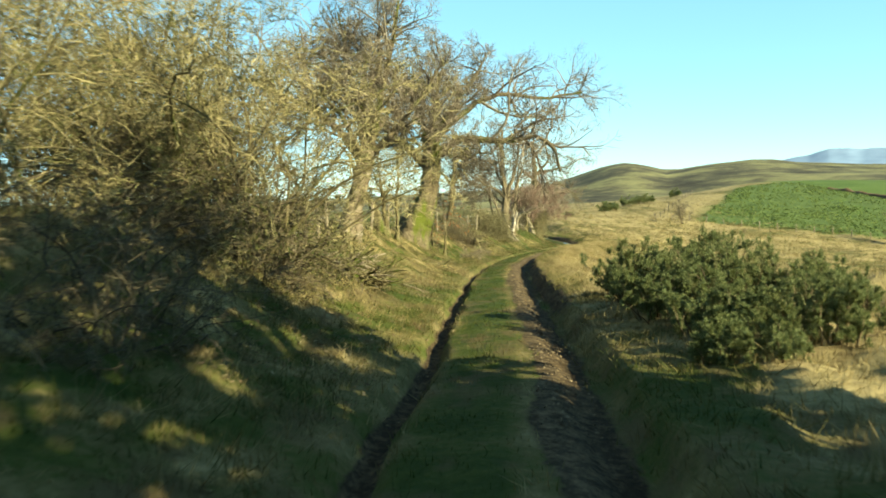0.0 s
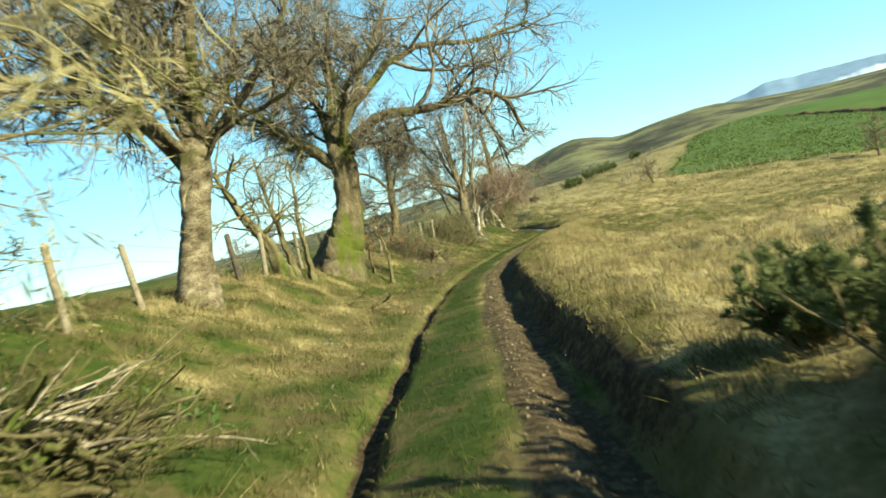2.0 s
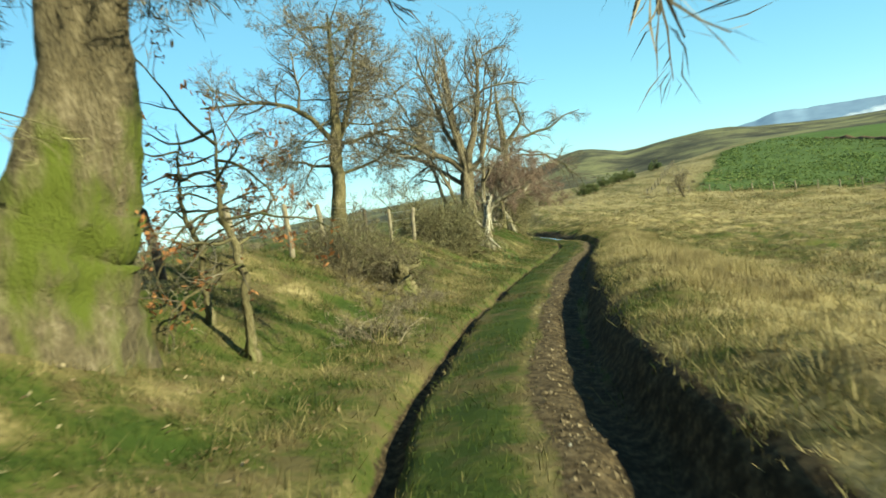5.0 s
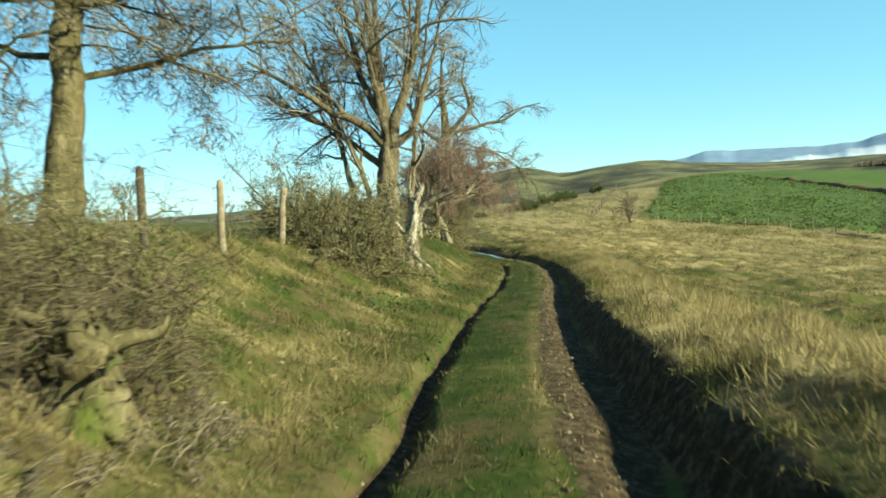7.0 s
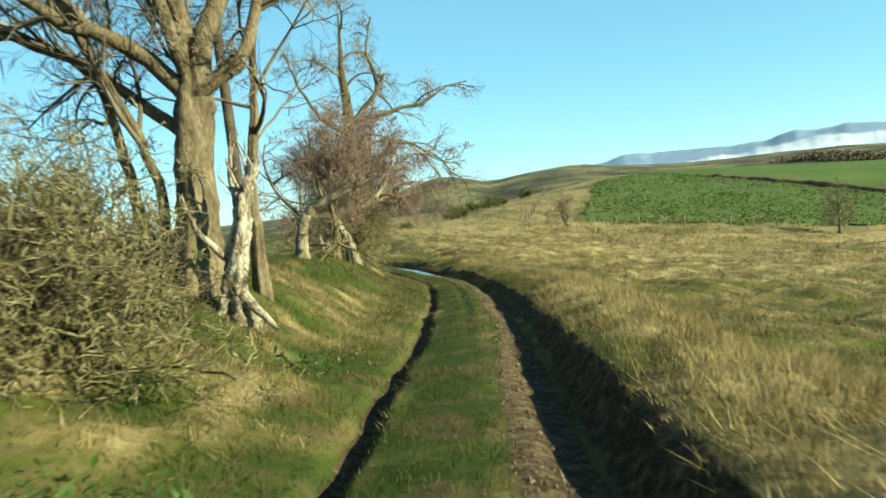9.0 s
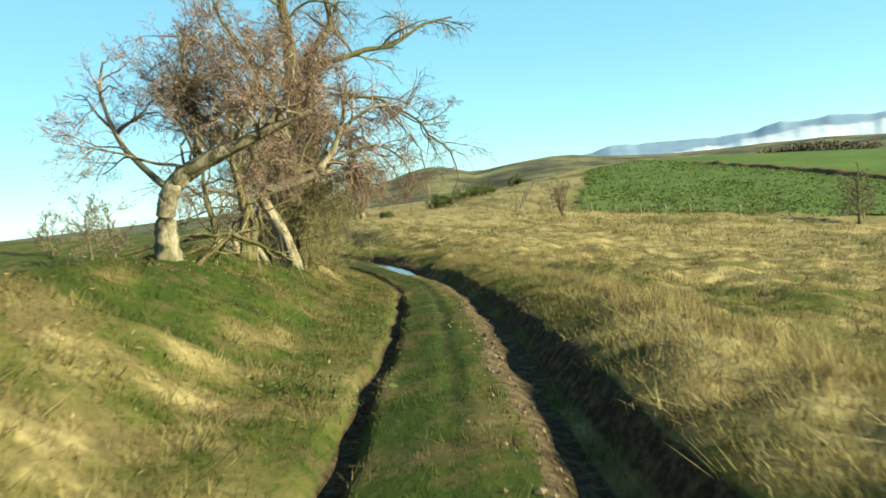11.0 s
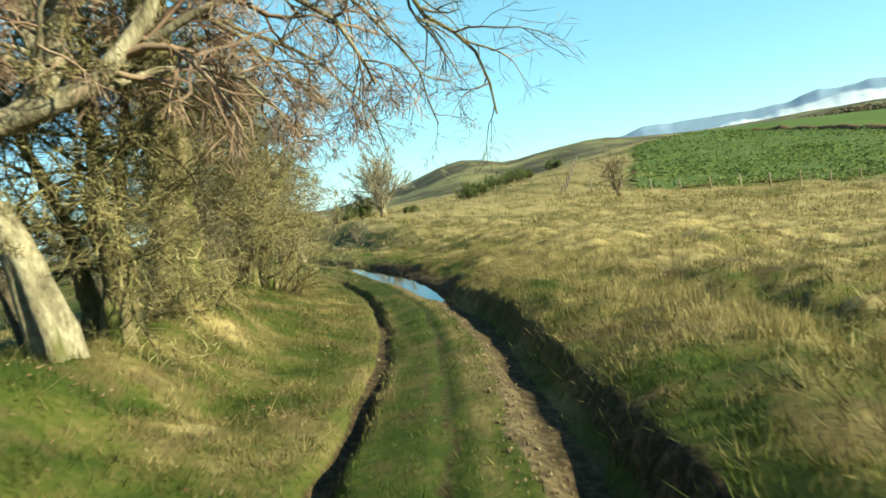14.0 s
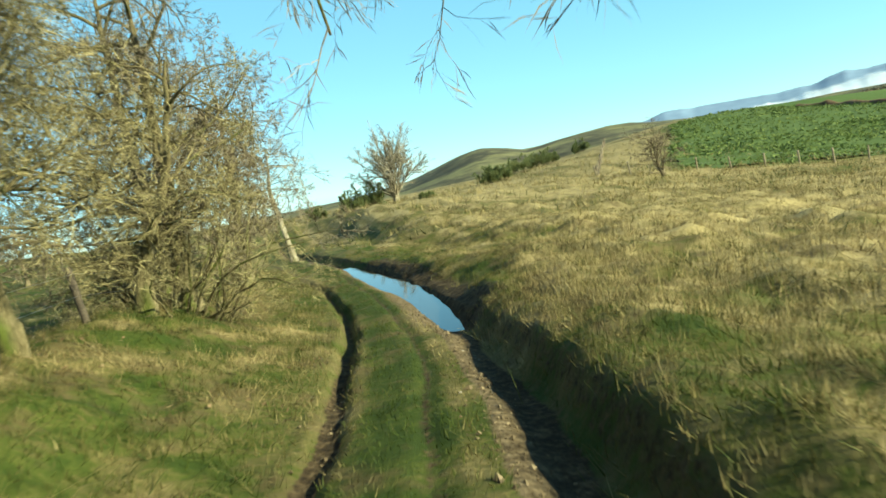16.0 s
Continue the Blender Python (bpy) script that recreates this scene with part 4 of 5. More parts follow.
scrub("thorn_bush", on(1.2, 38.6), "low grey thorn scrub under the oak", "bush", (.9, 1.1, .9), 50, 52, M_TWIGP, ((6, 50, .5), (8, 50, .5)), .22, .0, .1, .012)
# bush and many-stemmed tree
scrub("thorn_bush", on(3.2, 55.2), "wide dense thorn bush of mossy olive-brown twigs", "bush", (1.9, 2.1, 2.1), 110, 53, M_TWIGM, ((8, 54, .5), (9, 56, .55), (4, 45, .72)), .27, .02, .0, .030, (5, 74), tip=.0058, stem_mat=M_MOSSY)
scrub("thorn_bush", on(3.7, 56.3), "dark low thorn bush beside a stout tree", "bush", (1.5, 1.3, 1.25), 80, 76, M_TWIGD, ((7, 52, .5), (9, 52, .5)), .24, .0, .1, .018, (10, 80), tip=.0045, stem_mat=M_MOSSY)
tree("sycamore_tree", on(4.6, 59.0), "stout rough-barked sycamore forking into many upright limbs", "tree",
     [(0, 0, 0), (.12, 0, .8), (.18, 0, 1.6), (.35, 0, 2.6), (.40, 0, 3.1), (.25, .1, 4.0), (.15, .2, 5.4), (.1, .3, 8.6)], [.40, .29, .25, .26, .21, .15, .10, .02],
     fan(12, .5, .98, 30, 70, 2.6, .04, 60), 41, M_ASH, M_TWIG, ((13, 42, .46), (9, 40, .60), (9, 40, .8)), .14, .05, tip=.0045, burl=.10, flare=1.3, limb_k=13, boughs=[
         (.18, [(.4, 0, 2.7), (.68, .1, 3.6), (1.0, .2, 4.4), (1.35, .3, 5.8), (1.6, .4, 7.8)]),
         (.14, [(.28, 0, 2.8), (-.33, -.2, 3.5), (-1.14, -.4, 3.8), (-2.06, -.6, 4.5), (-3.2, -.8, 5.2)]),
         (.11, [(.2, 0, 2.2), (-.6, .3, 2.9), (-.95, .5, 3.5), (-1.8, .7, 3.9), (-2.8, .9, 4.7)]),
         (.12, [(.45, 0, 2.8), (1.13, .3, 3.3), (1.6, .6, 4.4), (2.1, .8, 5.6), (2.5, 1, 6.8)]),
         (.15, [(.45, -.05, 2.8), (.75, -.15, 2.95), (1.1, -.3, 3.3)]),
         (.12, [(.3, .1, 3.4), (-.3, .6, 5), (-.7, .9, 6.8), (-.9, 1, 8)]),
         (.11, [(.3, -.1, 3.1), (.1, -.8, 4.4), (-.2, -1.2, 6.0), (-.3, -1.3, 7.4)]),
         (.10, [(-.25, .1, 0), (-.3, .1, 1.0), (-.2, .1, 1.7), (-.4, 0, 2.4), (-.75, 0, 3.4), (-1.2, 0, 4.8)])])
for k, (dx, dy, top, g) in enumerate(((.9, 1.3, (1.5, .5, 8.2), .10), (-.6, .8, (-1.9, .8, 7.6), .085))):
    tree("sycamore_tree", on(4.6 + dx, 58.9 + dy), "slimmer grey sycamore stem beside the stout one", "tree",
         [(0, 0, 0), (top[0] * .08, 0, top[2] * .22), (top[0] * .28, top[1] * .3, top[2] * .45), (top[0] * .6, top[1] * .6, top[2] * .72), top], [g, g * .8, g * .62, g * .36, .015],
         fan(14, .3, .98, 20, 64, 2.8, .04, 63 + k), 44 + k, M_ASH, M_TWIG, ((7, 40, .55), (7, 42, .55), (6, 42, .68)), .2, .05, tip=.005, burl=.08, group="sycamore stems")
tree("broken_stump", on(5.35, 58.2), "bleached broken trunk with bark peeling off", "stump",
     [(-.15, 0, 0), (-.12, 0, .5), (-.05, 0, 1.05), (.1, 0, 1.75), (.3, 0, 2.2)], [.23, .145, .12, .105, .04],
     fan(5, .6, .95, 50, 80, .7, .03, 8), 45, M_BLEACH, M_TWIGY, ((3, 30, .5), (3, 40, .5)), .14, .06, burl=.13, flare=1.35, boughs=[
         (.06, [(.05, 0, 1.5), (-.02, 0, 2.0), (.06, 0, 2.6)]), (.10, [(-.1, -.1, .45), (.1, -.35, .15), (.35, -.6, -.1)]), (.06, [(-.2, 0, .9), (-.5, -.1, 1.3), (-.6, -.1, 1.9)])])
# hawthorn with a pale leaning trunk and reddish twigs
tree("hawthorn", on(6.7, 70.2), "dense hawthorn with a pale leaning trunk and reddish twigs", "tree",
     [(0, 0, 0), (.05, 0, .7), (.2, 0, 1.2), (.40, 0, 1.42), (.75, -.1, 1.6), (1.4, -.2, 1.85), (2.05, -.4, 2.05), (2.9, -.6, 2.3)], [.20, .17, .16, .155, .14, .11, .08, .02],
     fan(22, .45, .98, 15, 80, 2.1, .03, 9), 46, M_PALE, M_TWIGR, ((10, 48, .52), (9, 48, .62), (9, 46, .8)), .18, .02, .05, tip=.0045, flare=1.1, burl=.02, boughs=[
         (.09, [(.75, 0, 1.55), (.85, .2, 2.3), (.73, .4, 3.0), (.7, .5, 3.9)]), (.07, [(1.4, -.2, 1.8), (1.62, -.1, 2.4), (1.9, 0, 3.0), (2.3, .1, 3.6)]),
         (.07, [(.2, 0, 1.2), (-.4, .3, 2.0), (-.7, .5, 2.9), (-.6, .6, 3.7)]), (.06, [(1.9, -.4, 2.0), (2.4, -.4, 2.6), (3.1, -.5, 3.0)])])
for k, (x, y) in enumerate(((7.92, 73.3), (8.13, 74.5), (7.2, 76.6))):
    tree("hawthorn", on(x, y), "slim dark thorn standing near the fence", "tree", [(0, 0, 0), (.1, 0, 1.0), (-.05, 0, 2.2), (.1, 0, 3.8)], [.10, .085, .06, .015],
         fan(14, .3, .98, 5, 60, 1.8, .03, 30 + k), 90 + k, M_MOSSY, M_TWIG, ((7, 46, .55), (7, 46, .5)), .2, .0, group="slim thorns")
# twisted tree with hanging reddish twigs
tree("willow_tree", on(9.25, 78.4), "twisted tree with hanging reddish twigs over the track", "tree",
     [(0, 0, 0), (-.13, 0, 1.1), (-.34, 0, 1.65), (-.60, 0, 2.2), (-.40, 0, 2.45), (.1, 0, 2.5), (.45, .05, 2.8), (.55, .1, 3.2), (.4, .1, 3.8), (.1, .1, 4.8), (.3, .2, 6.4)], [.22, .165, .14, .15, .135, .13, .125, .115, .10, .07, .02],
     fan(12, .5, .98, 0, 60, 2.4, .035, 10), 47, M_PALE, M_TWIGR, ((16, 52, .46), (11, 46, .62), (9, 44, .85)), .17, .0, .22, tip=.0045, burl=.10, flare=1.15, boughs=[
         (.13, [(0, 0, 2.5), (.66, -.1, 2.6), (1.07, -.1, 2.8), (1.48, 0, 3.4), (1.9, .1, 4.2), (2.2, .1, 5.4)]),
         (.11, [(.5, .1, 3.0), (.8, .2, 3.7), (1.1, .3, 4.4), (1.3, .4, 5.8)]),
         (.06, [(1.2, 0, 2.9), (1.9, -.2, 3.3), (2.6, -.4, 3.5), (3.4, -.5, 3.0), (3.7, -.5, 2.2)]),
         (.05, [(1.0, 0, 2.7), (1.7, .3, 2.9), (2.4, .6, 2.7), (2.9, .8, 1.9)]), (.05, [(1.3, .1, 3.2), (1.9, .7, 3.6), (2.6, 1.2, 3.2), (3.0, 1.4, 2.2)]),
         (.08, [(1.4, 0, 3.3), (2.2, .3, 4.2), (3.0, .4, 4.6), (3.9, .5, 4.4)]),
         (.07, [(-.5, 0, 2.3), (-1.2, -.2, 2.3), (-2.0, -.4, 2.6), (-2.8, -.5, 2.5)]),
         (.08, [(.4, .1, 3.7), (-.4, .1, 4.3), (-1.2, .1, 4.7), (-2, .1, 4.6)])])
for k, (x, y, lean, g) in enumerate(((9.45, 79.7, .25, .13), (9.2, 80.2, -.3, .10), (9.6, 80.1, .5, .09))):
    tree("hawthorn", on(x, y), "twisted mossy hawthorn stem by the fence line", "tree", [(0, 0, 0), (lean * .3, 0, .7), (lean * .2, 0, 1.5), (lean, 0, 2.6), (lean * 1.3, 0, 4.2)], [g * 1.2, g, g * .85, g * .6, .02],
         fan(24, .26, .98, -8, 55, 2.0, .026, 22 + k), 56 + 30 * k, M_MOSSY, M_TWIGO, ((9, 50, .55), (9, 48, .6), (5, 45, .75)), .22, .02, .03, tip=.005, burl=.07, group="mossy thorn stems")
# stout trunk and thicket further on
tree("ash_tree", on(9.75, 83.4), "stout dark-trunked bare tree with limbs over the track", "tree",
     [(0, 0, 0), (.06, 0, .8), (.12, 0, 1.8), (.3, 0, 3.2), (.42, 0, 5.0), (.5, 0, 6.9), (.4, .1, 8.9), (.6, .1, 12)], [.46, .42, .39, .36, .31, .27, .16, .03],
     fan(10, .55, .98, 28, 66, 3.6, .06, 11) + fan(18, .03, .4, 0, 45, 1.2, .014, 111), 48, M_MOSSY, M_TWIGP, ((13, 46, .32), (8, 42, .62), (6, 40, .9)), .16, .01, .24, tip=.0045, limb_k=15, boughs=[
         (.15, [(.45, 0, 6.5), (1.0, 0, 7.4), (1.86, 0, 8.4), (1.6, 0, 10.4), (2.0, 0, 12)]),
         (.14, [(.45, 0, 6.6), (1.4, .2, 7.1), (2.8, .4, 7.3), (4.3, .5, 7.5), (5.4, .6, 8.1), (6.6, .6, 8.3)]),
         (.12, [(.4, 0, 6.3), (-.8, .2, 7.0), (-1.6, .3, 8.7), (-2.2, .4, 10.4)]),
         (.075, [(.4, -.1, 5.2), (1.6, -.5, 5.9), (2.9, -.9, 5.6), (3.9, -1.2, 4.9), (4.4, -1.3, 4.3), (4.9, -1.4, 3.7), (5.6, -1.5, 3.2), (5.7, -1.5, 2.3)]),
         (.035, [(3.9, -1.2, 4.9), (4.6, -1.1, 4.5), (5.4, -1, 4.6), (6.2, -.9, 5.1)]),
         (.06, [(.4, .1, 4.8), (1.5, 1, 5.0), (2.6, 1.8, 4.6), (3.6, 2.4, 3.8), (4.2, 2.6, 2.8), (4.4, 2.7, 2.0)]),
         (.065, [(.45, 0, 5.6), (2.0, .8, 6.3), (3.6, 1.4, 6.0), (4.8, 1.9, 5.0), (5.5, 2.2, 3.8), (5.6, 2.2, 3.0)]),
         (.05, [(.3, -.2, 4.0), (1.2, -.9, 4.2), (2.2, -1.5, 3.6), (2.9, -1.8, 2.7)]),
         (.09, [(.2, 0, 3.6), (-.9, -.4, 4.2), (-1.9, -.7, 4.3), (-3, -.9, 4.9)])])
scrub("hawthorn", on(9.85, 82.5), "low olive thorn bush of spreading twigs beside a stout trunk", "bush", (1.1, .9, 1.2), 34, 77, M_TWIGO, ((8, 52, .5), (9, 50, .5), (3, 45, .68)), .22, .0, .05, .020, (35, 84), tip=.0045, stem_mat=M_MOSSY)
scrub("bramble_clump", on(9.6, 82.3), "arching olive bramble tangle beside a stout trunk", "bramble", (1.0, 1.1, .8), 45, 55, M_TWIGO, ((7, 50, .5), (8, 50, .5)), .25, .0, .2, .012, (10, 80), stem_mat=M_MOSSY)
for k, (x, y, lean, g) in enumerate(((10.0, 86.3, .1, .17), (10.15, 87.0, -.35, .10), (9.7, 87.8, .3, .09))):
    tree("hawthorn", on(x, y, .15), "gnarled mossy hawthorn with olive twigs and a forked trunk", "tree",
         [(0, 0, 0), (-.05, 0, .9), (.02 + lean * .4, 0, 1.7), (lean, 0, 2.8), (lean * 1.5, 0, 4.6)], [g * 1.2, g, g * .85, g * .6, .02], fan(26, .3, .98, 0, 65, 2.2, .03, 18 + k), 57 + 31 * k, M_MOSSY, M_TWIGO, ((9, 50, .55), (9, 48, .58), (5, 45, .75)), .2, .03, .0, tip=.0045, burl=.1, group="gnarled thorns")
tree("hawthorn", on(10.85, 93.8), "broad hawthorn thicket with purplish twigs and mossy stems", "tree",
     [(0, 0, 0), (.05, 0, 1.2), (.15, 0, 2.8), (.2, 0, 6.4)], [.22, .17, .13, .03],
     fan(40, .12, .98, 0, 58, 2.8, .045, 12), 49, M_MOSSY, M_TWIGP, ((8, 48, .52), (9, 48, .52), (8, 46, .68)), .2, .02, .04, tip=.006)
tree("hawthorn", on(10.5, 91.9), "leaning hawthorn stem with twigs low over the bank", "tree",
     [(0, 0, 0), (.15, 0, .7), (.5, 0, 1.4), (.9, 0, 2.4), (1.3, 0, 4.2)], [.15, .12, .10, .07, .02], fan(26, .25, .98, -5, 55, 2.0, .032, 25), 58, M_MOSSY, M_TWIGO, ((8, 48, .52), (9, 48, .52), (5, 46, .66)), .2, .0, .04, tip=.005, burl=.06)
scrub("hawthorn", on(10.9, 93.2), "dense olive thorn stems round a hawthorn foot", "bush", (1.6, 1.8, 3.0), 44, 78, M_TWIGO, ((8, 48, .45), (9, 48, .5), (3, 45, .7)), .2, .02, .04, .028, (3, 64), stem_mat=M_MOSSY)
tree("hawthorn", on(11.2, 102.6), "tall dense hawthorn leaning over the track's bend", "tree",
     [(0, 0, 0), (.1, 0, 1.4), (.2, 0, 3.0), (.4, 0, 6.0)], [.20, .16, .12, .03], fan(34, .08, .98, 10, 65, 3.0, .045, 19), 68, M_MOSSY, M_TWIGP, ((8, 46, .52), (8, 46, .52), (6, 46, .66)), .2, .02, .03, tip=.009)
tree("hawthorn", on(10.1, 96.2), "tall hawthorn behind a thicket with fine purplish twigs", "tree",
     [(0, 0, 0), (.05, 0, 1.4), (-.1, 0, 3.0), (-.1, 0, 7.0)], [.20, .16, .12, .03],
     fan(36, .2, .98, 5, 60, 3.4, .045, 24), 69, M_MOSSY, M_TWIGP, ((8, 46, .52), (8, 46, .52), (7, 46, .68)), .2, .02, .04, tip=.007)
tree("hawthorn", on(8.6, 90.2), "slim bent thorn by the fence", "tree", [(0, 0, 0), (.1, 0, 1.2), (.3, 0, 2.2), (.2, 0, 3.4)], [.10, .08, .06, .02],
     fan(12, .3, .98, 5, 60, 1.9, .035, 13), 59, M_ASH, M_TWIG, ((8, 46, .5), (8, 46, .5)), .22, .0)
tree("birch_tree", on(12.4, 118.5), "small birch with a pale trunk beside the track", "tree", [(0, 0, 0), (-.3, 0, 1.8), (-.5, 0, 3.6), (-.3, 0, 6.2)], [.15, .13, .10, .02],
     fan(18, .35, .98, 25, 60, 2.4, .03, 14), 60, M_PALE, M_TWIGY, ((7, 40, .5), (8, 42, .5)), .15, .02, tip=.008)
# thorn thicket at the start
root, tw = scrub("hawthorn", on(-4.2, 13.5), "large dense hawthorn thicket of dark tangled twigs", "bush", (2.7, 2.0, 5.2), 80, 161, M_TWIGO, ((8, 45, .48), (10, 48, .52), (6, 45, .7)), .18, .02, .03, .032, (3, 48), tip=.0055, stem_mat=M_MOSSY)
leaves_on(root, tw, .22, .025, M_OLIVE, 3, "leaves", "sparse small olive leaves")
root, tw = scrub("hawthorn", on(-6.6, 10.8), "large hawthorn thicket behind the first", "bush", (3.0, 2.4, 5.2), 54, 62, M_TWIGO, ((9, 48, .42), (10, 52, .48), (5, 48, .66)), .2, .02, .05, .028, (3, 74), stem_mat=M_MOSSY)
leaves_on(root, tw, .30, .026, M_OLIVE, 4, "leaves", "sparse small olive leaves")
# dark twig colour stands in for the shade on this low tangle
scrub("bramble_clump", on(-3.5, 7.0), "low brown and green bramble tangle on the bank", "bramble", (1.8, 2.8, 1.5), 130, 64, M_TWIGD, ((7, 50, .5), (8, 50, .5)), .25, .0, .25, .012, (15, 85))
# dense fill for the thicket's lower part, its shade put into dark twigs
root, tw = scrub("blackthorn_bush", on(-3.9, 12.5), "dense blackthorn in front of a thicket, twigs darkened for shade", "bush", (2.0, 2.0, 2.7), 110, 66, M_TWIGD, ((8, 50, .5), (10, 50, .5)), .22, .0, .1, .016, (3, 70), tip=.006)
leaves_on(root, tw, .75, .022, M_OLIVE, 5, "leaves", "small dark olive leaves")
scrub("blackthorn_bush", on(-5.6, 13.2), "tangled blackthorn under tall thorns, twigs darkened for shade", "bush", (2.2, 2.0, 3.2), 100, 67, M_TWIGD, ((8, 50, .5), (9, 50, .5)), .22, .0, .1, .016, (3, 70), tip=.006)
# twigs here are darkened too, for the shade under the thicket
scrub("bramble_clump", on(-3.2, 11.8), "low bramble tangle under a hawthorn thicket", "bramble", (1.5, 1.6, .9), 60, 65, M_TWIGD, ((7, 50, .5), (8, 50, .5)), .25, .0, .25, .012, (15, 85))


# ---- gorse ----
def gorse(base, size, stems, seed, label, per=26, needle=.11, group=""):
    """Spiny shoots: stems that fork, each shoot set with needles."""
    root, lines = scrub("gorse_bush", base, label, "bush", size, stems, seed, M_GORSEDRY, ((7, 34, .46), (6, 34, .5)), .12, .16, .0, .016, (0, 60), group=group, reach=(.45, 1.4))
    rng = np.random.default_rng(seed + 100)
    p, d, ln, r = sprout(rng, lines, np.full(lines.shape[:2], .01), np.full(len(lines), needle * 2), per, .0, 1, 38, .5, .5)
    p2 = p + d * ln[:, None]
    s = unit(np.cross(d, rng.normal(0, 1, d.shape))) * (needle * .05)
    v = np.stack([p - s, p + s, p2], 1).reshape(-1, 3)
    tagged(part_of("needle_mass", mesh_from("needle_mass", v, np.arange(len(v)).reshape(-1, 3), M_GORSE, smooth=False), root, "dark green gorse needles"), kind="stuff")
    return root


gorse(on(3.5, 12.6), (1.0, 1.1, .82), 64, 70, "dark green gorse bush beside the track", 38, .078)
gorse(on(4.3, 12.0), (1.2, 1.3, .90), 70, 71, "large dark green gorse bush with brown lower stems", 38, .08)
gorse(on(3.3, 10.6), (1.0, 1.0, .68), 60, 72, "gorse bush on the slope beside the track", 38, .076)
gorse(on(3.35, 9.0), (.9, 1.0, .52), 56, 75, "small gorse bush with brown lower stems", 38, .076)
gorse(on(5.7, 11.4), (1.1, 1.2, .72), 50, 79, "tall gorse bush standing behind the others", 30, .085)
gorse(on(3.1, 7.7), (.9, 1.0, .46), 50, 76, "low gorse bush with bare brown foot", 38, .076)
gorse(on(4.4, 8.9), (1.0, 1.0, .66), 54, 77, "gorse bush on the slope beside the track", 38, .076)
gorse(on(3.65, 14.9), (.6, .6, .52), 44, 78, "low dark gorse clump at the bank's edge", 38, .076)
# unseen trees added beside the start to cast shade on its first stretch
for k, (x, y) in enumerate(((6.2, 1.7), (6.0, -1.0), (5.8, -4.2))):
    tree("hawthorn", on(x, y), "unseen hawthorn added to shade the track's start", "tree", [(0, 0, 0), (.1, 0, 1.2), (0, 0, 2.8), (.1, 0, 6.7)], [.20, .16, .12, .03],
         fan(60, .05, .98, 5, 65, 2.4, .05, 15 + k), 63 + k, M_MOSSY, M_TWIG, ((8, 46, .52), (9, 46, .6)), .15, .0, tip=.075, group="thorns at the start")

# ---- the far fields: lone trees, gorse, fence ----
def far_tree(base, h, seed, label, twig=M_TWIG, spread=(15, 65), name="bare_tree", group=""):
    return tree(name, base, label, "tree", [(0, 0, 0), (.02 * h, 0, .2 * h), (0, 0, .5 * h), (.02 * h, 0, .95 * h)], [.03 * h, .025 * h, .015 * h, .004 * h],
                fan(20, .12, .98, *spread, .52 * h, .008 * h, seed), seed, M_ASH, twig, ((9, 40, .5), (9, 42, .5)), .13, .05, tip=.0055 * h, group=group)


tree("bare_tree", on(23.1, 157.8), "pale lone round bare tree on the far field's edge", "tree", [(0, 0, 0), (.1, 0, 1.0), (.1, 0, 2.2), (0, 0, 4.0)], [.30, .26, .18, .05],
     fan(60, .12, .99, 18, 80, 4.4, .09, 80), 80, M_PALE, M_TWIGG, ((9, 30, .5), (9, 34, .5)), .06, .03, tip=.022)
for k, (x, y, sx, h) in enumerate(((20.0, 158, 2.4, 2.4), (18.4, 157, 1.6, 1.6), (26.6, 159, 1.2, .8), (36.9, 171, 2.0, 1.9), (39.4, 173, 1.6, 1.7), (46.5, 189, 2.6, 2.2), (50.5, 192, 2.4, 2.2), (54, 196, 2.0, 1.8), (66, 213, 2.0, 2.0), (14.6, 156, 1.3, 1.0))):
    gorse(on(x, y), (sx, sx * .8, h * .78), 46, 90 + k, "dark gorse clump on the far slope", 9, .34, "far gorse")
tree("thorn_tree", on(44.6, 139.3), "bare reddish thorn by the far fence", "tree", [(0, 0, 0), (-.3, 0, .8), (-.4, 0, 1.8), (-.6, 0, 3.2)], [.17, .14, .10, .03],
     fan(34, .1, .98, 15, 75, 2.5, .05, 16), 82, M_ASH, M_TWIGP, ((8, 42, .5), (8, 42, .5)), .15, .03, tip=.014)
tree("thorn_tree", on(81.3, 132.8), "dark bare thorn tree standing at the far fence", "tree", [(0, 0, 0), (0, 0, 1.2), (-.1, 0, 2.6), (-.2, 0, 4.6)], [.24, .18, .12, .03],
     fan(34, .18, .98, 15, 75, 3.2, .06, 17), 83, M_ASH, M_TWIGP, ((8, 42, .5), (9, 42, .5)), .15, .03, tip=.016)
for k, (x, y, h) in enumerate(((-5.1, 124.3, 4.4), (-21, 128, 6.5), (-10.7, 135.4, 3.8), (-25, 122, 6), (-30, 118, 6.5), (-3.7, 127, 4.0), (-16, 112, 3.4), (-13, 92, 2.6))):
    far_tree(on(x, y), h, 100 + k, "small bare tree standing out on the open field", M_TWIGP, (5, 60), "field_tree", "field trees")


def post_mesh(h, r, seed):
    """A round-topped split post, a little crooked."""
    rng = np.random.default_rng(seed)
    z = np.array([-.4, 0, h * .35, h * .7, h - .02, h])
    line = np.stack([rng.normal(0, .008, 6), rng.normal(0, .008, 6), z], 1)
    rad = r * np.array([1, 1.03, 1, .97, .95, .55]) * rng.uniform(.95, 1.05, 6)
    v, q = tubes(line[None], rad[None], 9)
    cap = np.arange(len(v) - 9, len(v))
    q = np.concatenate([q, [[cap[0], cap[a], cap[a + 1], cap[a + 2]] for a in (1, 3, 5)]])
    return v, q


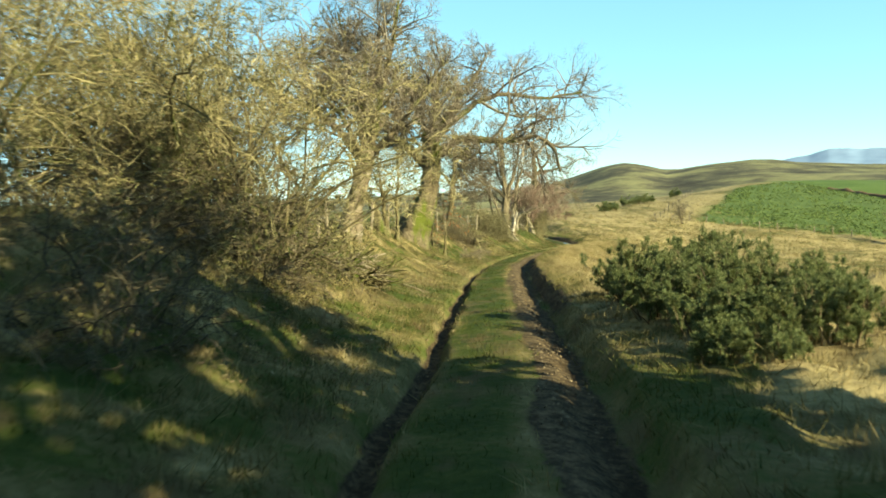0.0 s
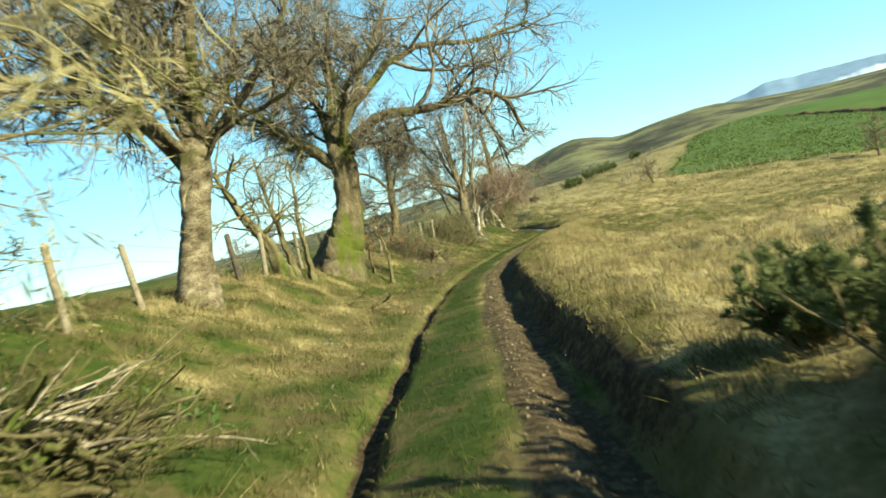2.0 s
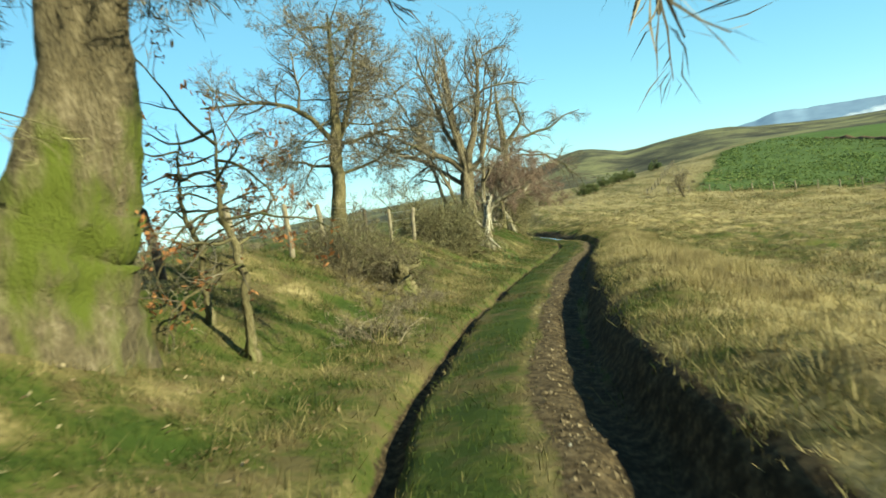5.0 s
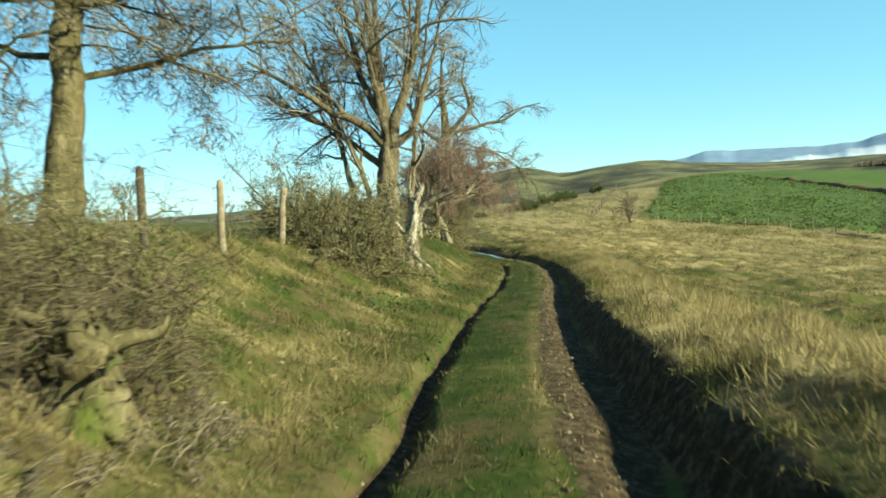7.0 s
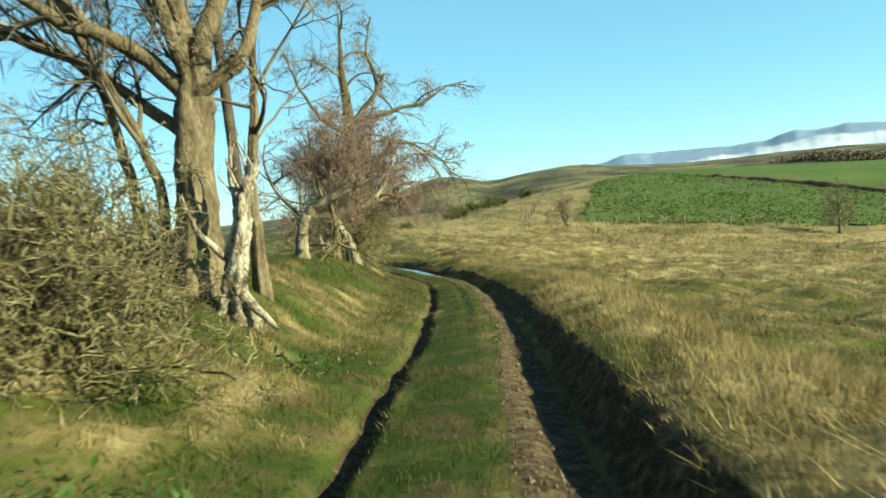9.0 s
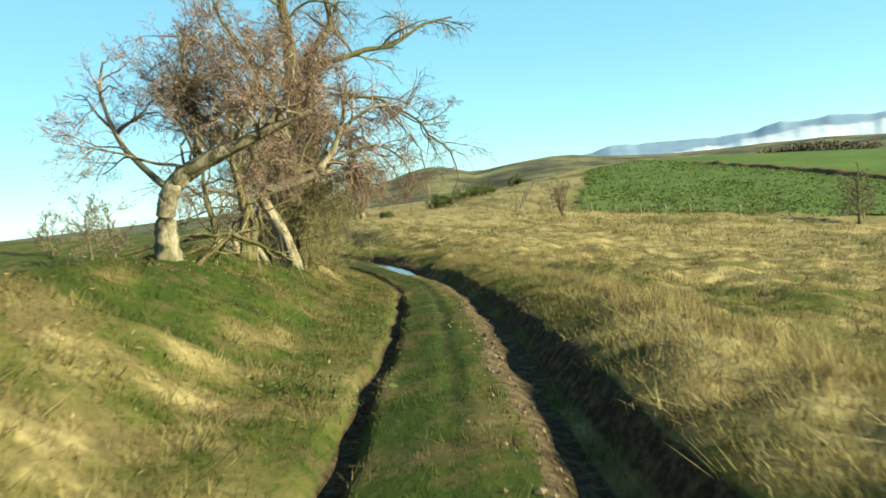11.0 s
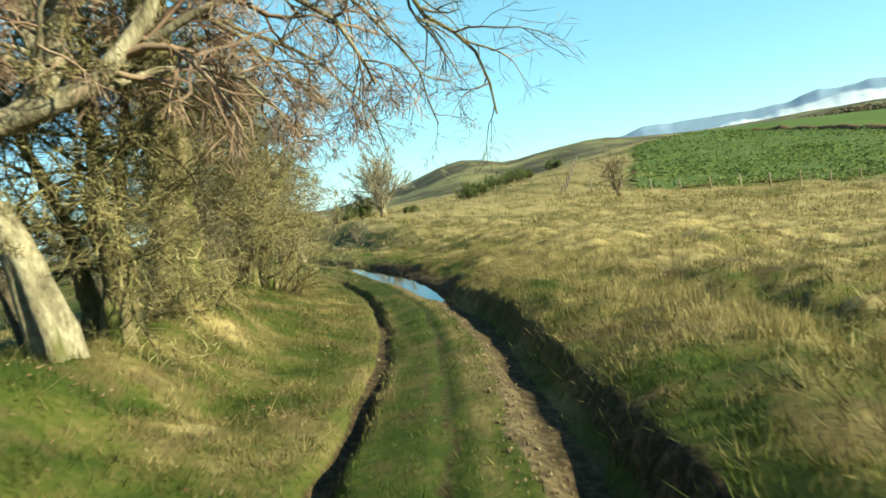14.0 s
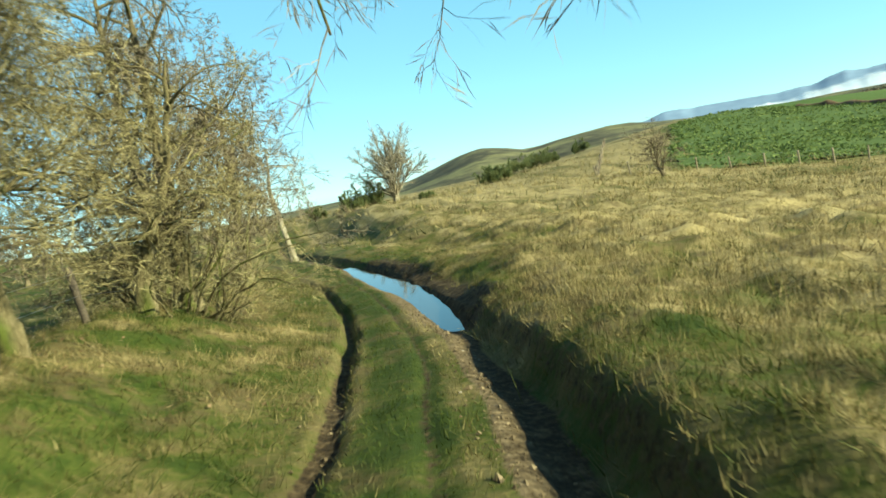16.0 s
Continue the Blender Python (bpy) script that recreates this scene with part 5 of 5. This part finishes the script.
def fence(name, label, spots, h, r, wires, seed, mats, lean=4):
    """Posts at the spots, and wires strung from one to the next."""
    rng = np.random.default_rng(seed)
    root = empty(name, on(*spots[0]), label, "fence")
    o = Vector(root.location)
    tops = []
    for k, (x, y) in enumerate(spots):
        v, q = post_mesh(h * rng.uniform(.92, 1.08), r * rng.uniform(.85, 1.2), seed + k)
        ob = part_of("post", mesh_from("post", v, q, mats[k % len(mats)]), root)
        g = Vector(on(x, y))
        ob.matrix_basis = Matrix.Translation(g - o) @ pose(0, 0, 0, rng.normal(0, lean), rng.normal(0, lean), rng.uniform(0, 360))
        tops.append(np.array(g - o))
    tops = np.array(tops)
    for w in wires:
        line = tops[None].copy()
        line[:, :, 2] += w * h
        part_of("wire", mesh_from("wire", *tubes(line, np.full(line.shape[:2], .0035), 3), M_WIRE), root)
    return root


fence("bank_fence", "wire fence on weathered split posts along the bank top",
      [(-3.1, 15.0), (-3.2, 17.0), (-3.3, 19.2), (-3.55, 22.4), (-3.25, 25.0), (-3.1, 27.4), (-3.0, 30.0), (-2.6, 33.5), (-2.1, 36.2), (-1.7, 38.6), (-1.1, 41.0), (-.5, 43.4), (0, 45.5), (.9, 48.0), (1.5, 50.4), (2.2, 53.4), (2.8, 56.2), (3.3, 58.8)], 1.14, .06, (.42, .68, .92), 200, (M_POST, M_POSTD, M_POST, M_POST), 3)
fence("bank_fence", "old fence of leaning posts behind the thorns", [(float(track_x(y)) - 4.65, y) for y in (81.6, 84.5, 87.4, 90.3, 93.2, 96.2)], .85, .06, (.5, .9), 230, (M_POST, M_POSTD), 5)


def lone_post(x, y, h, r, lean, mat, label, seed):
    root = empty("fence_post", on(x, y), label, "post")
    v, q = post_mesh(h, r, seed)
    part_of("shaft", mesh_from("shaft", v, q, mat), root).matrix_basis = pose(0, 0, 0, 0, lean, 0)


lone_post(7.85, 75.6, 1.15, .075, -8, M_POST, "pale wooden fence post in rough grass", 242)
lone_post(8.55, 77.4, 1.3, .085, -24, M_POST, "pale wooden fence post leaning beside a twisted tree", 240)
lone_post(8.68, 79.1, 1.1, .075, -7, M_POSTD, "dark upright fence post beside a twisted tree", 241)
fence("field_fence", "long post and wire fence along the sown field", [(42 + 3.1 * k, 148 - .267 * 3.1 * k) for k in range(26)], 1.25, .09, (.5, .9), 260, (M_POST,), 3)
fence("field_fence", "post fence climbing the slope beside the sown field", [(42 + 1.35 * k, 148 + 3.0 * k) for k in range(22)], 1.2, .07, (.5, .9), 300, (M_POSTD, M_POST), 3)


# ---- distance: hills with haze painted into their blue, and mist ----
def ridge(name, label, r, b0, b1, top, thick, mat, seed, category, base=-70, rough=.05):
    """A long rounded rise: top(bearing) gives its skyline in degrees."""
    b = np.linspace(b0, b1, 220)
    e = top(b) + rough * (bumps(b, b * 0, .8, seed) + .4 * bumps(b, b * 0, .25, seed + 1))
    v = []
    for k, f in enumerate((1.0, .75, .4, 0.0)):
        rr = r - thick * (1 - f) * .5 if k else r
        z = base + (np.tan(np.radians(e)) * r - base) * (1, .9, .55, 0)[k]
        v.append(np.stack([FAR_C[0] + np.sin(np.radians(b)) * rr, FAR_C[1] + np.cos(np.radians(b)) * rr, z], 1))
    back = v[0].copy()
    back[:, 2] = base
    back[:, :2] = FAR_C + (back[:, :2] - FAR_C) * 1.1
    v = [back] + v
    i = np.arange(5 * 220).reshape(5, 220)
    q = np.stack([i[:-1, :-1], i[:-1, 1:], i[1:, 1:], i[1:, :-1]], -1).reshape(-1, 4)
    body = np.repeat([0, .0, .6, 1.0, 1.0], 220)
    ob = new(name, mesh_from(name, np.concatenate(v), q, mat, {"body": body}))
    return tagged(ob, label, category, kind="structure")


def curve(bs, es): return lambda b: np.interp(b, bs, es)


ridge("backdrop_hills", "hills on the far horizon, haze blue put into their colour", 4200, 18, 70, curve((18, 24, 25.8, 27.6, 30, 34.6, 37.2, 39.4, 40.6, 42.5, 45, 50, 60, 70), (-.5, .3, .6, 1.05, .9, .75, .75, 1.30, 1.1, 1.25, 1.0, 1.2, .8, .3)), 900, M_HAZE, 3, "hills")
ridge("backdrop_hills", "low hills beyond the track, haze put into their colour", 4300, -14, 12, curve((-14, -6, 0, 5, 9, 12), (-1.4, -1.1, -.8, -.55, -.5, -.9)), 700, M_HAZE, 5, "hills")
ridge("mist_bank", "white valley mist lying before the blue hills", 3600, 27, 62, curve((27, 31, 33.5, 36, 38, 40.5, 43, 46, 52, 62), (-.4, -.1, .15, .2, .45, .8, .55, .65, .3, -.3)), 500, M_MIST, 7, "mist", rough=.10)

# dark wood on the far moor
rng = np.random.default_rng(88)
f = rng.random(170)
wx, wy = 500 - 45 * f + rng.normal(0, 9, 170), 655 - 135 * f + rng.normal(0, 9, 170)
c = np.stack([wx, wy, height(wx, wy)], 1)[np.repeat(np.arange(170), 46)]
n = len(c)
c = c + np.stack([rng.normal(0, 2.6, n), rng.normal(0, 2.6, n), np.abs(rng.normal(0, 1, n)) * 1.7 + .5], 1)
a, b = unit(rng.normal(0, 1, (n, 3))), unit(rng.normal(0, 1, (n, 3)))
v = np.stack([c - a * 1.1, c + b * .6, c + a * 1.1, c - b * .6], 1).reshape(-1, 3)
tagged(new("far_wood", mesh_from("far_wood", v, np.arange(n * 4).reshape(-1, 4), M_TWIGD, smooth=False)), "dark bare wood on the far moor", "wood", kind="stuff")

# ---- small things on the banks ----
def sticks(name, base, label, size, count, seed, mat, category="branches", r=.02, flat=.25, levels=((3, 45, .5),), crook=.12):
    """Fallen branches lying on one another."""
    rng = np.random.default_rng(seed)
    root = empty(name, base, label, category)
    sx, sy, h = size
    st = np.stack([rng.uniform(-sx, sx * .6, count), rng.uniform(-sy, sy, count), np.zeros(count)], 1)
    st[:, 2] = height(base[0] + st[:, 0], base[1] + st[:, 1]) - base[2] + rng.uniform(.02, h, count) * (1 - (st[:, 0] / sx) ** 2 * .7)
    az = rng.normal(80, 40, count)
    el = rng.normal(4, 12, count)
    way = np.stack([np.sin(np.radians(az)), np.cos(np.radians(az)), np.sin(np.radians(el)) * flat * 2], 1)
    ln = sx * rng.uniform(.6, 1.5, count)
    lines = wander(rng, st, unit(way), ln, 8, crook, -.02)
    lines[:, :, 2] = np.maximum(lines[:, :, 2], height(base[0] + lines[:, :, 0], base[1] + lines[:, :, 1]) - base[2] + .015)
    radii = (r * rng.uniform(.5, 1.4, count))[:, None] * np.linspace(1, .35, 8)[None]
    for one, q in zip(lines, radii):
        part_of("branch", mesh_from("branch", *tubes(one[None], q[None], 6), mat), root)
    crown, lens = [], ln
    for per, spr, ratio in levels:
        p, d, lens, rr = sprout(rng, lines, radii, lens, per, .1, 1, spr, ratio, .55)
        lines = wander(rng, p, d, lens, 5, .2, -.02)
        radii = np.maximum(rr[:, None] * np.linspace(1, .4, 5)[None], .003)
        crown.append(tubes(lines, radii, 3))
    tagged(part_of("twig_mass", mesh_from("twig_mass", *joined(crown), mat), root), kind="stuff")
    return root


sticks("brushwood_pile", on(-2.0, 15.6), "heap of cut pale branches lying on the bank", (.75, .4, .46), 32, 400, M_DEAD, r=.026, flat=.12, levels=((3, 35, .3), (3, 45, .4)), crook=.06)
sticks("brushwood_pile", on(-1.95, 15.5), "low heap of dark rotting mossy branches under cut ones", (.8, .5, .34), 70, 402, M_MOSSY, r=.024, flat=.3, levels=((5, 50, .35), (4, 50, .5)), crook=.16)
sticks("fallen_branch", on(-.5, 28.1), "dead brown branch lying in the grass", (.75, .35, .2), 11, 401, M_MOSSY, r=.03, levels=((6, 45, .5), (4, 45, .5)))


def fallen_bough(base, label, boughs, seed, mat, twig):
    """A broken bough propped on the ground, with its side branches."""
    rng = np.random.default_rng(seed)
    root = empty("fallen_branch", base, label, "branches")
    lines = np.stack([bough_line(rng, offsets, 12) for _, offsets in boughs])
    radii = np.array([r for r, _ in boughs])[:, None] * np.linspace(1, .4, 12)[None]
    for one, r in zip(lines, radii):
        part_of("branch", mesh_from("branch", *tubes(one[None], r[None], 9), mat), root)
    p, d, ln, r = sprout(rng, lines, radii, np.full(len(lines), 1.6), 9, .2, 1, 50, .5, .5)
    side = wander(rng, p, d, ln, 6, .2, -.03)
    tagged(part_of("twig_mass", mesh_from("twig_mass", *tubes(side, np.maximum(r, .006)[:, None] * np.linspace(1, .3, 6)[None], 4), twig), root), kind="stuff")


fallen_bough(on(7.55, 70.3), "mossy broken bough propped on the bank under a hawthorn", [
    (.055, [(-.6, -.3, .0), (-.2, -.05, .35), (.25, .15, .62), (.6, .3, .66)]), (.05, [(.3, .15, .62), (.6, .0, .45), (.95, -.15, .2), (1.25, -.3, -.05)]),
    (.035, [(-.9, .6, .25), (-.3, .7, .45), (.3, .5, .6), (.7, .3, .68)]), (.03, [(.2, .2, .6), (.0, .5, .3), (-.2, .7, .05)])], 402, M_MOSSY, M_TWIGO)
fallen_bough(on(7.2, 72.2), "dead grey limb lying across the bank top", [
    (.05, [(-1.6, .2, .15), (-.8, .1, .25), (.1, .0, .4), (.9, -.1, .42)]), (.04, [(-.2, .0, .35), (.3, -.4, .3), (.9, -.6, .05)])], 403, M_MOSSY, M_TWIGO)


def stone_mesh(seed, mat):
    """A small irregular stone about one across."""
    rng = np.random.default_rng(seed)
    bm = bmesh.new()
    bmesh.ops.create_icosphere(bm, subdivisions=2, radius=.5)
    for v in bm.verts:
        v.co *= .8 + .35 * noise.noise(v.co * 2.3 + Vector((seed * 3.1, 0, 0))) + rng.uniform(-.05, .05)
        v.co.z *= .62
    me = bpy.data.meshes.new("stone")
    bm.to_mesh(me)
    bm.free()
    me.materials.append(mat)
    return me


STONES = [stone_mesh(k, M_STONE) for k in range(5)]
# loose pale stones and wood chips in the broad rut and on the track
rng = np.random.default_rng(55)
for k in range(40):
    y = rng.uniform(9, 90)
    u = rng.normal(.62, .22) if k < 30 else rng.uniform(-3.2, 1.0)
    x = float(track_x(y)) + u
    s = rng.uniform(.02, .06) if k < 44 else rng.uniform(.07, .12)
    ob = new("stone", STONES[k % 5])
    ob.matrix_basis = Matrix.Translation(on(x, y, s * .12)) @ pose(0, 0, 0, 0, 0, rng.uniform(0, 360)) @ Matrix.Diagonal((s, s * rng.uniform(.6, 1.2), s, 1))
    tagged(ob, "small pale stone lying on the track", "stone", "stones on the track")


# scattered pale flints on the left bank
for k in range(9):
    ob = new("stone", STONES[k % 5])
    s = rng.uniform(.05, .13)
    ob.matrix_basis = Matrix.Translation(on(-.76 + rng.normal(0, .16), 22.6 + rng.normal(0, .12), s * .1)) @ pose(0, 0, 0, 0, 0, rng.uniform(0, 360)) @ Matrix.Diagonal((s, s * .6, s * .6, 1))
    tagged(ob, "pale stone in a small heap on the bank", "stone", "stones on the bank")


# ---- nettles, docks and dead stalks ----
def herb(base, label, n, size, seed, mat, spread):
    """A clump of pointed leaves on short stalks."""
    rng = np.random.default_rng(seed)
    root = empty("nettle_clump", base, label, "plant")
    p = np.stack([rng.normal(0, spread, n), rng.normal(0, spread * .7, n), np.zeros(n)], 1)
    p[:, 2] = height(base[0] + p[:, 0], base[1] + p[:, 1]) - base[2] + rng.uniform(.02, .24, n)
    a = unit(rng.normal(0, 1, (n, 3)) * np.array([1, 1, .5]))
    b = unit(np.cross(a, rng.normal(0, .4, (n, 3)) + np.array([0, 0, 1])))
    s = size * rng.uniform(.6, 1.4, (n, 1))
    v = np.stack([p - a * s, p + b * s * .5 - np.array([0, 0, .01]), p + a * s * 1.1 - np.array([0, 0, .03]), p - b * s * .5 - np.array([0, 0, .01])], 1).reshape(-1, 3)
    tagged(part_of("leaf_mass", mesh_from("leaf_mass", v, np.arange(n * 4).reshape(-1, 4), mat, smooth=False), root), kind="stuff")


herb(on(4.5, 52.1), "clump of green nettles on the bank", 120, .045, 500, M_NETTLE, .28)
herb(on(4.0, 50.6), "clump of green nettles and docks on the bank", 130, .045, 501, M_NETTLE, .3)
herb(on(6.0, 57.0), "low green nettles near the track", 90, .05, 502, M_NETTLE, .25)
herb(on(-1.6, 17.4), "low green dock leaves in the grass", 80, .05, 503, M_NETTLE, .25)
herb(on(-2.6, 17.0), "scattered dock leaves in the grass", 70, .05, 504, M_NETTLE, .3)
herb(on(8.6, 64.2), "low green weeds beside the track", 70, .04, 505, M_NETTLE, .25)

# fallen leaves and broken straw on the left bank, thickest under the trees
rng = np.random.default_rng(91)
n = 60000
y = rng.uniform(6, 100, n)
u = rng.uniform(-6, -1.2, n)
x = u + track_x(y)
keep = .8 * bumps(x, y, 1.6, 41) + .5 * bumps(x, y, .5, 42) + rng.normal(0, .35, n) + .35 * np.exp(-((y - 72) / 8) ** 2) > .30
x, y = x[keep], y[keep]
p = np.stack([x, y, height(x, y) + rng.uniform(.005, .07, len(x))], 1)
a, b = unit(rng.normal(0, 1, p.shape) * np.array([1, 1, .4])), unit(rng.normal(0, 1, p.shape) * np.array([1, 1, .4]))
s = rng.uniform(.012, .04, (len(p), 1))
wide = rng.uniform(.12, .6, (len(p), 1))
v = np.stack([p - a * s, p + b * s * wide, p + a * s, p - b * s * wide], 1).reshape(-1, 3)
tagged(new("leaf_litter", mesh_from("leaf_litter", v, np.arange(len(v)).reshape(-1, 4), M_LITTER, smooth=False)), "brown fallen leaves and straw scattered over the bank", "leaves", kind="stuff")

# ---- telegraph pole by the field ----
pole = empty("telegraph_pole", on(5.28, 64.6), "tall dark tarred telegraph pole behind the trees", "pole")
v, q = tubes(np.array([[(0, 0, -1), (0, 0, 0), (0, 0, 4.5), (0, 0, 8.6), (0, 0, 8.7)]], float), np.array([[.125, .125, .11, .095, .04]]), 12)
part_of("shaft", mesh_from("shaft", v, q, M_POSTD), pole)

# clods and grit in the wheel tracks
rng = np.random.default_rng(66)
n = 5200
y = rng.uniform(6, 95, n)
u = np.where(rng.random(n) < .9, rng.normal(.70, .15, n), rng.normal(-.9, .1, n))
x = u + track_x(y)
s = rng.gamma(2.0, .0045, n) + .005
c = np.stack([x, y, height(x, y) + s * .25], 1)
octa = np.array([(1, 0, 0), (0, 1, 0), (-1, 0, 0), (0, -1, 0), (0, 0, .8), (0, 0, -.8)], float)
tri = np.array([(0, 1, 4), (1, 2, 4), (2, 3, 4), (3, 0, 4), (1, 0, 5), (2, 1, 5), (3, 2, 5), (0, 3, 5)])
v = c[:, None] + octa[None] * s[:, None, None] * rng.uniform(.6, 1.4, (n, 6, 1))
q = (np.arange(n)[:, None, None] * 6 + tri[None]).reshape(-1, 3)
M_CLOD = leafy("soil_clods", [(0, (.05, .035, .020)), (.6, (.12, .087, .050)), (1, (.22, .165, .100))], .95, 0)
tagged(new("soil_clods", mesh_from("soil_clods", v.reshape(-1, 3), q, M_CLOD, smooth=False)), "brown clods and grit strewn along the ruts", "soil", kind="stuff")
